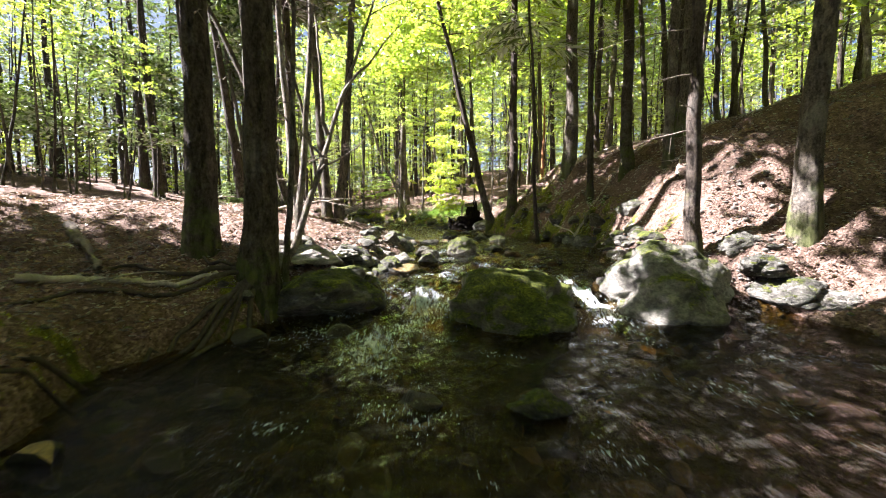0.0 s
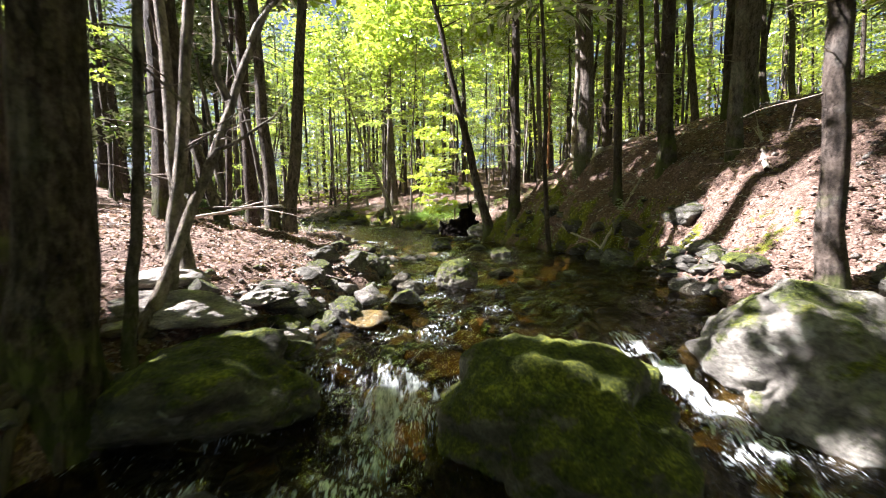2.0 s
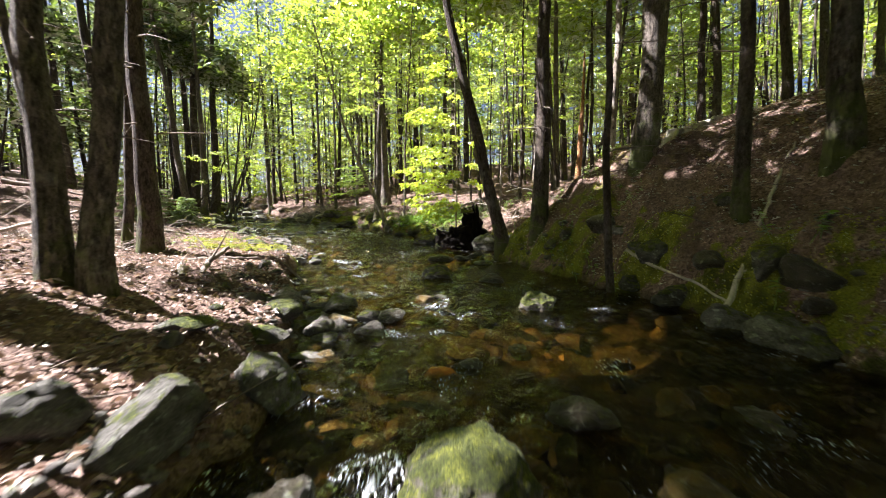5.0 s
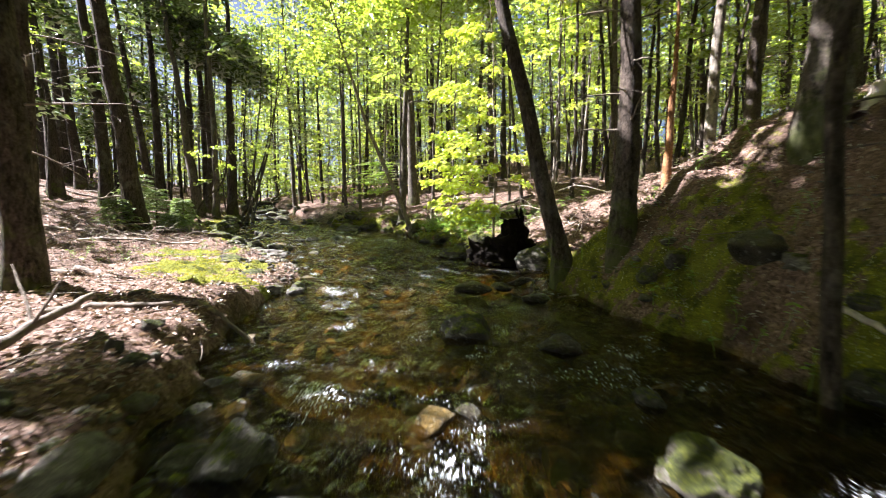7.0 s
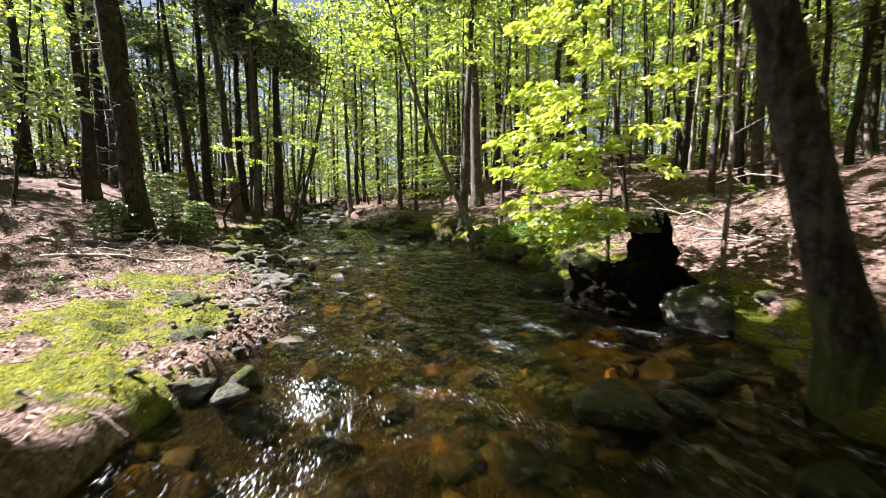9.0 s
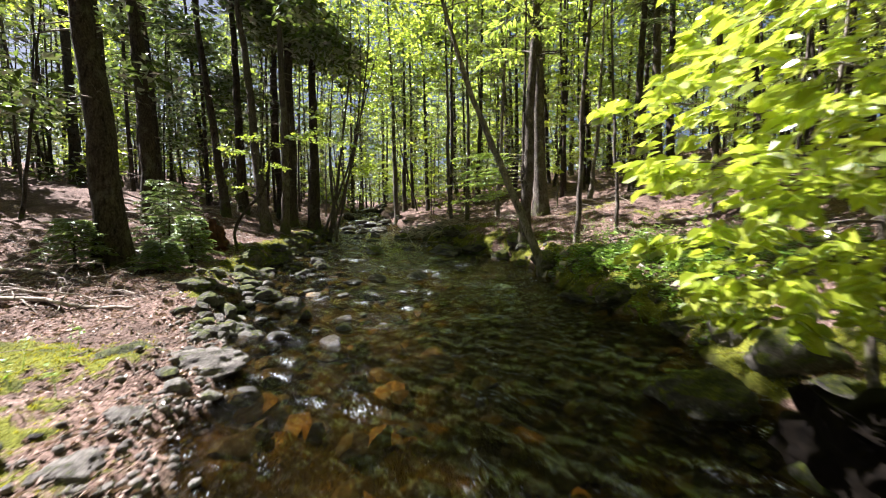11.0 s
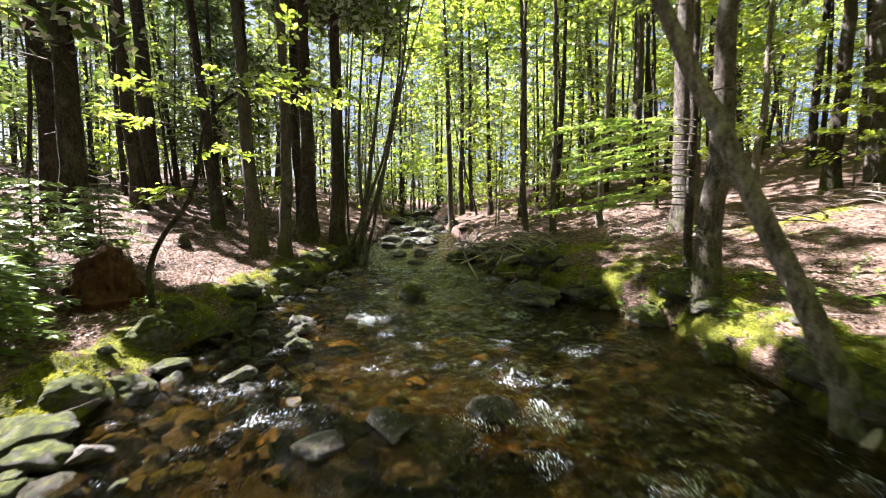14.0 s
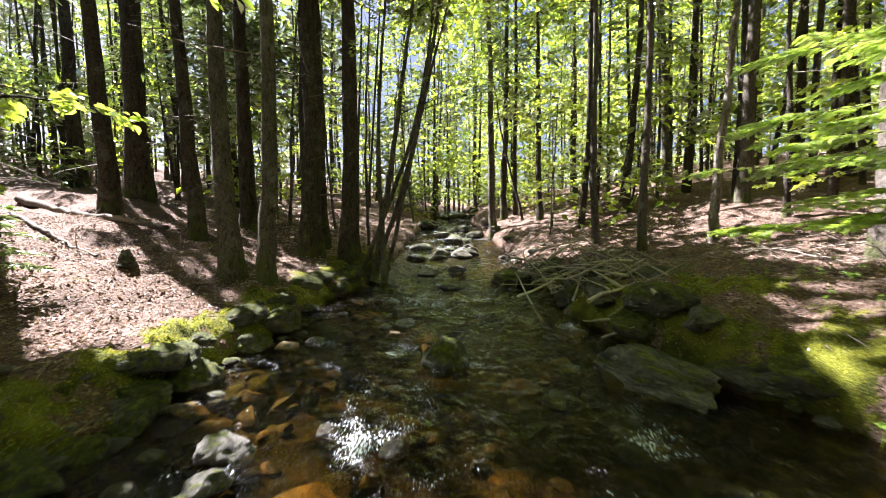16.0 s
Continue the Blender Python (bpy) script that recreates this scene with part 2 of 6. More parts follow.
BARK_DARK = bark_material("dark_conifer_bark", (0.028, 0.021, 0.016), (0.105, 0.083, 0.068), (0.17, 0.16, 0.145), 0.75)
BARK_GREY = bark_material("grey_maple_bark", (0.055, 0.045, 0.036), (0.185, 0.155, 0.13), (0.28, 0.27, 0.24), 0.7, 20.0)
BARK_PALE = bark_material("pale_birch_bark", (0.12, 0.098, 0.076), (0.31, 0.27, 0.225), (0.40, 0.39, 0.355), 0.5, 16.0)
BARK_ORANGE = bark_material("orange_dead_bark", (0.16, 0.07, 0.03), (0.42, 0.22, 0.10), (0.3, 0.22, 0.16), 0.1)
LEAF_BRIGHT = leaf_material("young_beech_leaf", (0.21, 0.28, 0.02), (0.38, 0.43, 0.045), 0.6, 1.9)
LEAF_GREEN = leaf_material("maple_leaf", (0.16, 0.225, 0.02), (0.31, 0.38, 0.045), 0.6, 1.9)
LEAF_HERB = leaf_material("herb_leaf", (0.10, 0.19, 0.018), (0.20, 0.31, 0.035), 0.5, 1.5)
NEEDLE = leaf_material("conifer_needle", (0.045, 0.075, 0.015), (0.115, 0.155, 0.033), 0.42, 1.55)
NEEDLE_BUSH = leaf_material("soft_young_needle", (0.10, 0.155, 0.035), (0.21, 0.28, 0.075), 0.5, 1.5)
NEEDLE_FRESH = leaf_material("fresh_conifer_needle", (0.19, 0.28, 0.035), (0.36, 0.46, 0.07), 0.55, 1.8)
LITTER_LEAF = leaf_material("dead_fallen_leaf", (0.07, 0.042, 0.031), (0.42, 0.295, 0.24), 0.15, 1.0)
ROCK_GREY = rock_material("grey_granite", (0.04, 0.036, 0.03), (0.21, 0.20, 0.172), 0.62)
ROCK_PALE = rock_material("pale_dry_stone", (0.07, 0.06, 0.052), (0.31, 0.285, 0.25), 0.42)
ROCK_MOSS = rock_material("moss_grown_rock", (0.03, 0.028, 0.022), (0.16, 0.15, 0.125), 0.86)
ROCK_WET = rock_material("wet_dark_rock", (0.02, 0.018, 0.013), (0.09, 0.075, 0.05), 0.42, 0.6)
ROCK_OCHRE = rock_material("ochre_bed_stone", (0.02, 0.017, 0.007), (0.26, 0.17, 0.042), 0.05, 0.5)
BED_STONE = bed_stone_material()
ROCK_LUSH = rock_material("bright_moss_rock", (0.06, 0.055, 0.04), (0.22, 0.2, 0.16), 1.02)
ROCK_SLAB = rock_material("bleached_slab", (0.17, 0.15, 0.13), (0.52, 0.48, 0.43), 0.28)
ROCK_LICHEN = rock_material("lichened_granite", (0.055, 0.05, 0.042), (0.31, 0.29, 0.25), 0.68)
GROUND = ground_material()
WATER = water_material()
TWIG = wood_material("dead_twig", (0.07, 0.055, 0.045), (0.24, 0.20, 0.165))
DRIFT = wood_material("bleached_dead_wood", (0.20, 0.17, 0.14), (0.52, 0.46, 0.39))
ROOT = wood_material("dark_root", (0.022, 0.017, 0.013), (0.085, 0.07, 0.055))
CHAR = wood_material("rotten_black_wood", (0.002, 0.0016, 0.0012), (0.008, 0.006, 0.004), (1, 1, 0.4), 12.0, 0.05)
ROT = wood_material("rotten_red_wood", (0.025, 0.011, 0.007), (0.11, 0.045, 0.024), (1, 1, 0.25), 14.0)


# ---- mesh helpers ----
def build(name, v, f, mat, parent=None, smooth=True, label=""):
    """One mesh object from an array of places and one or more arrays of faces (triangles or quads)."""
    me = bpy.data.meshes.new(name)
    parts = [np.asarray(a, np.int32) for a in (f if isinstance(f, (list, tuple)) else [f]) if len(a)]
    me.vertices.add(len(v))
    me.vertices.foreach_set("co", np.asarray(v, np.float32).ravel())
    loops = np.concatenate([a.ravel() for a in parts])
    sizes = np.concatenate([np.full(len(a), a.shape[1], np.int32) for a in parts])
    me.loops.add(len(loops))
    me.loops.foreach_set("vertex_index", loops)
    me.polygons.add(len(sizes))
    me.polygons.foreach_set("loop_start", np.concatenate([[0], np.cumsum(sizes)[:-1]]).astype(np.int32))
    me.polygons.foreach_set("use_smooth", np.full(len(sizes), smooth))
    me.materials.append(mat)
    me.update(calc_edges=True)
    ob = new(name, me)
    if parent is not None:
        ob.parent = parent
    if label:
        ob["label"] = label
    return ob


def attach(ob, name, values):
    values = np.asarray(values, np.float32)
    kind, key = ("FLOAT", "value") if values.ndim == 1 else ("FLOAT_VECTOR", "vector")
    ob.data.attributes.new(name, kind, "POINT").data.foreach_set(key, values.ravel())


class Pile:
    """Gathers pieces of mesh into one."""

    def __init__(self):
        self.v, self.quads, self.tris, self.n = [], [], [], 0

    def add(self, v, f):
        v, f = np.asarray(v, float), np.asarray(f, np.int64)
        (self.quads if f.shape[1] == 4 else self.tris).append(f + self.n)
        self.v.append(v)
        self.n += len(v)

    def build(self, name, mat, parent=None, smooth=True, label=""):
        faces = [np.concatenate(a) for a in (self.quads, self.tris) if a]
        return build(name, np.concatenate(self.v), faces, mat, parent, smooth, label)


def tube(points, radii, sides=8, rough=0.0, rng=None, lobes=None):
    """A tapered, closed tube along points; rough: share of the radius by which it is uneven."""
    p = np.asarray(points, float)
    t = np.gradient(p, axis=0)
    t /= np.linalg.norm(t, axis=1)[:, None] + 1e-9
    ref = np.array([1.0, 0, 0]) if abs(t[:, 0]).mean() < 0.8 else np.array([0, 1.0, 0])
    a = np.cross(t, ref)
    a /= np.linalg.norm(a, axis=1)[:, None]
    b = np.cross(t, a)
    w = np.linspace(0, 2 * np.pi, sides, endpoint=False)
    r = np.repeat(np.asarray(radii, float)[:, None], sides, 1)
    if rough and rng is not None:
        r = r * (1 + rough * (rng.random((len(p), sides)) - 0.5) + rough * 0.8 * (rng.random((1, sides)) - 0.5))
    if lobes is not None:
        r = r * lobes
    v = p[:, None] + r[..., None] * (np.cos(w)[None, :, None] * a[:, None] + np.sin(w)[None, :, None] * b[:, None])
    i = np.arange(len(p) - 1)[:, None] * sides
    j = np.arange(sides)[None]
    k = (j + 1) % sides
    f = np.stack([i + j, i + k, i + sides + k, i + sides + j], -1).reshape(-1, 4)
    return v.reshape(-1, 3), f


def unit(a):
    return a / (np.linalg.norm(a, axis=-1, keepdims=True) + 1e-9)


def leaves(c, axis, normal, length, width, full=False, curl=0.12):
    """Leaves with base c, pointing along axis, facing normal; full: six-sided with a point, else four-sided."""
    axis = unit(axis)
    side = unit(np.cross(axis, normal))
    up = np.cross(side, axis)
    length, width = np.broadcast_to(length, len(c))[:, None], np.broadcast_to(width, len(c))[:, None]
    at = lambda s, w, h: c + axis * length * s + side * width * w + up * length * h
    if full:
        v = np.stack([c, at(0.28, 0.46, curl), at(0.62, 0.42, curl * 0.7), at(1, 0, -curl * 0.6), at(0.62, -0.42, curl * 0.7), at(0.28, -0.46, curl)], 1)
        f = (np.arange(len(c)) * 6)[:, None, None] + np.array([[0, 1, 2, 3], [0, 3, 4, 5]])
        return v.reshape(-1, 3), f.reshape(-1, 4)
    v = np.stack([c, at(0.45, 0.5, curl), at(1, 0, -curl * 0.5), at(0.45, -0.5, curl)], 1)
    f = (np.arange(len(c)) * 4)[:, None, None] + np.array([[0, 1, 2], [0, 2, 3]])
    return v.reshape(-1, 3), f.reshape(-1, 3)


def part(name, bm, mat, parent, label=""):
    me = bpy.data.meshes.new(name)
    bm.to_mesh(me)
    bm.free()
    me.materials.append(mat)
    for p in me.polygons:
        p.use_smooth = True
    ob = new(name, me)
    ob.parent = parent
    if label:
        ob["label"] = label
    return ob


# ---- the lie of the land ----
LEFT = ((-14, -2.4), (-6, -2.25), (0, -2.15), (2, -2.25), (3, -2.4), (3.8, -2.2), (4.4, -1.85), (5, -1.5), (6.2, -0.95), (7.6, -0.7), (9, -1.0), (11, -1.7), (13, -2.4), (16, -3.0), (17.6, -4.3), (19.3, -6.0), (21, -7.5), (22.3, -8.4), (23.5, -9.1), (25, -9.95), (27.7, -11.1), (29.5, -11.9), (31.6, -13.1), (35, -15.0), (38, -16.8), (41.5, -18.9), (46, -21.0), (54, -25.4), (80, -38), (140, -65))
RIGHT = ((-14, 4.4), (-6, 4.5), (0, 4.4), (4, 4.2), (5, 3.5), (6, 2.95), (7, 3.0), (8.5, 3.2), (10.5, 2.9), (12, 2.55), (14, 1.88), (14.7, 1.55), (15.4, 1.8), (16, 1.95), (16.5, 1.9), (17, 1.65), (17.6, 1.0), (18.7, 0.42), (19.7, 0.22), (20.4, 0.02), (21.3, -0.45), (22.2, -1.15), (23.5, -1.65), (24.4, -2.12), (25, -2.42), (26.2, -3.0), (27, -3.6), (27.5, -4.4), (28.2, -5.5), (29.4, -6.9), (31, -7.4), (33, -8.9), (35.6, -10.6), (38, -12.4), (41.5, -15.0), (46, -18.3), (54, -23.4), (80, -36), (140, -64))
LEVEL = ((-14, -0.1), (3.6, 0.0), (4.4, 0.06), (5.2, 0.34), (6.2, 0.52), (8, 0.62), (12, 0.66), (14, 0.73), (17, 0.85), (20, 0.95), (23, 1.06), (26, 1.19), (28.3, 1.28), (28.8, 1.38), (32, 1.52), (36, 1.75), (40, 2.2), (45, 2.8), (50, 3.4), (60, 4.0), (140, 6.0))


def curve(rows, v):
    k, a = np.array(rows, float).T
    return np.interp(v, k, a)


def smooth(v, a, b):
    v = np.clip((v - a) / (b - a), 0, 1)
    return v * v * (3 - 2 * v)
RISE_LEFT = ((-1, -0.2), (0, 0.03), (0.25, 0.24), (0.5, 0.33), (1.2, 0.5), (2.7, 0.78), (5, 0.95), (12, 1.3), (30, 2.2), (120, 9))
RISE_BANK = ((-1, -0.2), (0, 0.03), (0.1, 0.26), (0.3, 0.4), (1.2, 0.6), (2.7, 0.8), (5, 0.95), (12, 1.3), (30, 2.2), (120, 9))
RISE_LEDGE = ((-1, -0.2), (0, 0.03), (0.12, 0.28), (0.3, 0.36), (2.7, 0.42), (5, 0.6), (12, 1.1), (30, 2.1), (120, 9))
RISE_LOW = ((-1, -0.2), (0, 0.02), (0.2, 0.1), (0.6, 0.14), (2, 0.17), (3.5, 0.22), (6, 0.5), (12, 1.2), (30, 2.4), (120, 9))
RISE_BENCH = ((-1, -0.2), (0, 0.03), (0.25, 0.18), (0.5, 0.27), (2.5, 0.44), (5, 0.9), (12, 1.9), (30, 3.6), (120, 10))
RISE_LEFT_FAR = ((-1, -0.2), (0, 0.04), (0.22, 0.25), (0.45, 0.36), (2, 0.65), (4.3, 1.3), (10, 2.4), (17, 3.5), (40, 6), (120, 12))
RISE_RIGHT_NEAR = ((-1, -0.2), (0, 0.04), (0.3, 0.25), (1, 0.7), (2.5, 1.8), (4, 2.8), (7, 4.0), (12, 5.2), (30, 8), (120, 20))
RISE_RIGHT = ((-1, -0.2), (0, 0.06), (0.2, 0.3), (0.5, 0.72), (1.3, 1.65), (2.1, 2.35), (3, 2.65), (5.5, 3.35), (10, 4.3), (20, 6), (120, 22))
RISE_RIGHT_FAR = ((-1, -0.2), (0, 0.05), (0.15, 0.3), (0.4, 0.45), (1.5, 0.68), (4, 1.1), (7.5, 1.7), (10, 2.1), (16, 3.0), (25, 4.0), (60, 6.5), (120, 12))
RISE_RIGHT_MID = ((-1, -0.2), (0, 0.05), (0.3, 0.26), (1, 0.5), (2, 0.95), (4, 2.1), (7, 3.2), (12, 4.3), (30, 7), (120, 18))


def station(x, y):
    xc = (curve(LEFT, y) + curve(RIGHT, y)) / 2
    return y - 0.55 * smooth(y, 13, 22) * np.clip(x - xc, -4, 0)


def level(x, y):
    return curve(LEVEL, station(x, y))



def ground(x, y):
    x, y = np.asarray(x, float), np.asarray(y, float)
    l, r = curve(LEFT, y), curve(RIGHT, y)
    w, slant = level(x, y), 1 - 0.17 * smooth(y, 13, 22)
    dl, dr = (l - x) * slant, (x - r) * slant
    mid, far = smooth(y, 14.0, 15.6), smooth(y, 18, 24)
    left = curve(RISE_BANK, dl)
    for rise, start, end in ((RISE_LEFT, 4.2, 5.0), (RISE_LEDGE, 9.2, 10.6), (RISE_LOW, 12.8, 14.4), (RISE_BENCH, 17.2, 20.0), (RISE_LEFT_FAR, 20.5, 25.0)):
        g = smooth(y, start, end)
        left = left * (1 - g) + curve(rise, dl) * g
    n = smooth(y, 5.2, 7.5)
    right = (curve(RISE_RIGHT_NEAR, dr) * (1 - n) + (curve(RISE_RIGHT, dr) * (1 - mid) + curve(RISE_RIGHT_MID, dr) * mid) * n) * (1 - far) + curve(RISE_RIGHT_FAR, dr) * far
    inside = np.minimum(-dl, -dr)
    bed = -0.06 - 0.36 * smooth(inside, 0, 1.1)
    return w + np.where(inside > 0, np.minimum(bed, 0.05), np.where(dl > dr, left, right))


def lumps(x, y, scale, seed=0):
    """Smooth unevenness between about -1 and 1, from a sum of waves."""
    rng = np.random.default_rng(seed)
    out = np.zeros(np.broadcast(x, y).shape)
    for k in range(14):
        a = rng.random() * 2 * np.pi
        q = (0.5 + 1.3 * rng.random()) / scale * 2 * np.pi
        out += np.sin(q * (x * np.cos(a) + y * np.sin(a)) + rng.random() * 6.3)
    return out / 14 ** 0.5 / 1.4


# patches of moss: x, y, radius, strength
MOSS = []
MOSS += [  # stretch of bank 1
    (-4.4, 15.2, 1.3, 1.15), (-3.3, 13.9, 0.9, 1.1), (-5.3, 17, 0.8, 0.9), (-7.7, 20.9, 0.9, 1), (-6.6, 19.3, 0.7, 0.8), (-9.3, 23.2, 0.9, 1),
    (-10.1, 24.7, 0.65, 0.95), (-10.7, 26, 0.55, 0.95), (-11.5, 27.6, 0.55, 0.95), (-12.6, 29.6, 0.8, 0.9), (-13.5, 31.5, 0.9, 0.9), (-2.3, 2.5, 0.8, 0.7),
    (-2.4, 4, 0.6, 0.7), (-2.3, 1.2, 0.9, 0.8), (-3.2, 2, 0.8, 0.7), (-3, 0.3, 1, 0.8), (2.6, 13, 1.1, 0.9), (2.1, 14.7, 0.9, 0.9), (3.1, 11.2, 0.9, 0.8), (3.3, 9.6, 0.7, 0.8),
]
MOSS += [  # stretch of bank 2
    (1.7, 16.2, 0.9, 0.9), (0.9, 18.8, 0.8, 0.8), (0.7, 20, 0.8, 0.85), (0.3, 21.3, 0.7, 0.7), (-1.2, 24.6, 0.9, 0.8), (-2.4, 26.9, 0.9, 0.75), (-3.6, 28.2, 1, 0.75),
    (-5, 29.3, 1, 0.9), (3.6, 8.9, 0.7, 0.7), (3.5, 6.6, 0.6, 0.6), (4.3, 13.6, 0.9, 0.7), (-8.8, 31.9, 1, 0.6), (-1.2, 30, 1.5, 0.7),
    (1, 27.5, 1.6, 0.6), (-5.8, 16.8, 1.2, 0.7), (-13, 25, 1, 0.4),
]

# cushions all along the edges upstream
MOSS += [(float(curve(LEFT, y)) - 0.32, y, 0.55, 1.2) for y in np.arange(20.6, 33.0, 0.75)]
MOSS += [(float(curve(RIGHT, y)) + 0.35, y, 0.6, 1.15) for y in np.arange(23.4, 31.0, 0.6)]
MOSS += [(float(curve(RIGHT, y)) + 0.22, y, 0.5, 1.15) for y in np.arange(16.8, 23.6, 0.5)]
MOSS += [(float(curve(RIGHT, y)) + 0.2, y, 0.38, 0.9) for y in np.arange(7.6, 16.6, 0.8)]


def surface(x, y):
    """The ground with its unevenness, and how mossy it is."""
    x, y = np.asarray(x, float), np.asarray(y, float)
    z = ground(x + 0.13 * lumps(x, y, 1.4, 31) + 0.045 * lumps(x, y, 0.55, 32), y)
    moss = np.zeros(z.shape)
    for mx, my, mr, ms in MOSS:
        moss = np.maximum(moss, ms * np.exp(-((x - mx) ** 2 + (y - my) ** 2) / mr ** 2))
    moss = np.clip(moss * (0.86 + 0.42 * lumps(x, y, 0.9, 21) + 0.3 * lumps(x, y, 0.35, 22)), 0, 1.2)
    out = np.maximum(curve(LEFT, y) - x, x - curve(RIGHT, y))
    dry = smooth(out, -0.1, 0.5)
    z = z + dry * (0.05 * lumps(x, y, 1.1, 1) + 0.025 * lumps(x, y, 0.35, 2)) + smooth(out, 1, 8) * 0.16 * lumps(x, y, 4.5, 3) + smooth(out, 10, 30) * 0.8 * lumps(x, y, 19, 4)
    z = z + (1 - dry) * (0.05 * lumps(x, y, 0.8, 5) + 0.03 * lumps(x, y, 0.3, 6))
    z = z + np.clip(moss, 0, 1) * dry * (0.06 + 0.05 * lumps(x, y, 0.45, 7) + 0.025 * lumps(x, y, 0.2, 8))
    return z, moss


def height(x, y):
    return float(surface(x, y)[0])


def graded(rows):
    """Coordinates from (start, end, step) stretches."""
    return np.concatenate([np.arange(a, b, s) for a, b, s in rows])


def make_ground():
    u = graded(((-400, -100, 30), (-100, -40, 6), (-40, -16, 1.5), (-16, -9, 0.35), (-9, -5, 0.14), (-5, 5, 0.07), (5, 9, 0.14), (9, 16, 0.35), (16, 40, 1.5), (40, 100, 6), (100, 401, 30)))
    q = graded(((-300, -60, 30), (-60, -10, 3), (-10, -1, 0.5), (-1, 33, 0.07), (33, 37, 0.14), (37, 50, 0.3), (50, 80, 1.5), (80, 140, 6), (140, 501, 30)))
    y, side = np.meshgrid(q, u, indexing="ij")
    x = side + (curve(LEFT, np.clip(y, -14, 140)) + curve(RIGHT, np.clip(y, -14, 140))) / 2
    z, moss = surface(x, y)
    a, b = len(q), len(u)
    k = np.arange(a * b).reshape(a, b)
    f = np.stack([k[:-1, :-1], k[:-1, 1:], k[1:, 1:], k[1:, :-1]], -1).reshape(-1, 4)
    ob = build("ground", np.stack([x, y, z], -1).reshape(-1, 3), f, GROUND)
    attach(ob, "moss", moss.ravel())
    attach(ob, "bed", smooth(level(x, y) + 0.05 - z, 0.0, 0.1).ravel() * smooth(np.minimum(x - curve(LEFT, y), curve(RIGHT, y) - x), -0.6, 0.0).ravel())
    tagged(ob, "woodland floor of brown fallen leaves, moss and stream bed", "ground", kind="structure")


# white water: x, y, spread across, spread along, strength
FOAM = []
FOAM += [  # the rapids below the boulders
    (-0.66, 3.6, 0.42, 0.5, 0.78), (-0.57, 3.05, 0.32, 0.3, 0.6), (-0.2, 4.77, 0.4, 0.3, 0.85), (-0.27, 4.45, 0.35, 0.35, 0.75), (-1.15, 4.4, 0.3, 0.3, 0.68), (-0.73, 5.0, 0.28, 0.25, 0.6),
    (-1.1, 4.0, 0.35, 0.3, 0.6), (-0.2, 2.2, 0.3, 0.25, 0.45), (1.6, 5.25, 0.13, 0.25, 1.0), (1.72, 4.85, 0.13, 0.28, 1.15), (1.82, 4.45, 0.14, 0.3, 1.1), (1.98, 4.0, 0.2, 0.28, 0.8),
]
FOAM += [  # above the boulders
    (0.71, 5.57, 0.3, 0.2, 0.66), (0.49, 5.95, 0.36, 0.2, 0.68), (0.19, 5.88, 0.25, 0.2, 0.62), (-0.07, 5.4, 0.25, 0.25, 0.55), (0.1, 6.25, 0.3, 0.3, 0.62), (0.38, 6.28, 0.35, 0.25, 0.6), (-0.02, 7.2, 0.16, 0.2, 0.95), (0.54, 7.5, 0.2, 0.2, 0.5),
    (1.2, 6.0, 0.3, 0.25, 0.55), (1.2, 5.4, 0.25, 0.25, 0.55),
]
FOAM += [  # the middle reach
    (-0.39, 11.45, 0.38, 0.18, 0.88), (0.31, 10.4, 0.25, 0.5, 0.75), (-0.77, 11.0, 0.3, 0.2, 0.62), (-0.27, 10.3, 0.3, 0.3, 0.6), (0.3, 11.1, 0.18, 0.25, 0.7), (-0.82, 10.1, 0.3, 0.25, 0.52), (1.72, 11.2, 0.35, 0.18, 0.5), (0.6, 9.8, 0.4, 0.3, 0.5),
    (-1.44, 14.05, 0.25, 0.22, 0.92), (-1.28, 13.46, 0.3, 0.25, 0.7), (-1.59, 15.07, 0.4, 0.2, 0.62), (-1.58, 16.72, 0.3, 0.2, 0.75), (-1.29, 14.4, 0.3, 0.25, 0.6), (-0.6, 14.0, 0.3, 0.3, 0.42), (-0.9, 12.9, 0.3, 0.25, 0.6),
]
FOAM += [  # below and round the flat riffle
    (-2.63, 22.57, 0.42, 0.35, 1.0), (-2.38, 21.75, 0.4, 0.4, 0.95), (-2.1, 21.2, 0.35, 0.35, 0.8), (-3.2, 22.6, 0.3, 0.3, 0.65), (-4.08, 23.1, 0.25, 0.25, 0.85), (-4.12, 21.65, 0.3, 0.25, 0.6), (-4.49, 20.57, 0.4, 0.3, 0.6), (-5.88, 23.5, 0.4, 0.25, 0.5), (-3.37, 20.84, 0.4, 0.3, 0.55),
    (-4.7, 23.97, 0.3, 0.3, 0.85), (-4.17, 23.34, 0.25, 0.3, 0.85), (-7.36, 25.18, 0.25, 0.3, 0.72), (-4.85, 25.51, 0.4, 0.22, 0.55), (-6.69, 22.47, 0.5, 0.4, 0.55), (-2.2, 20.3, 0.4, 0.3, 0.5),
]
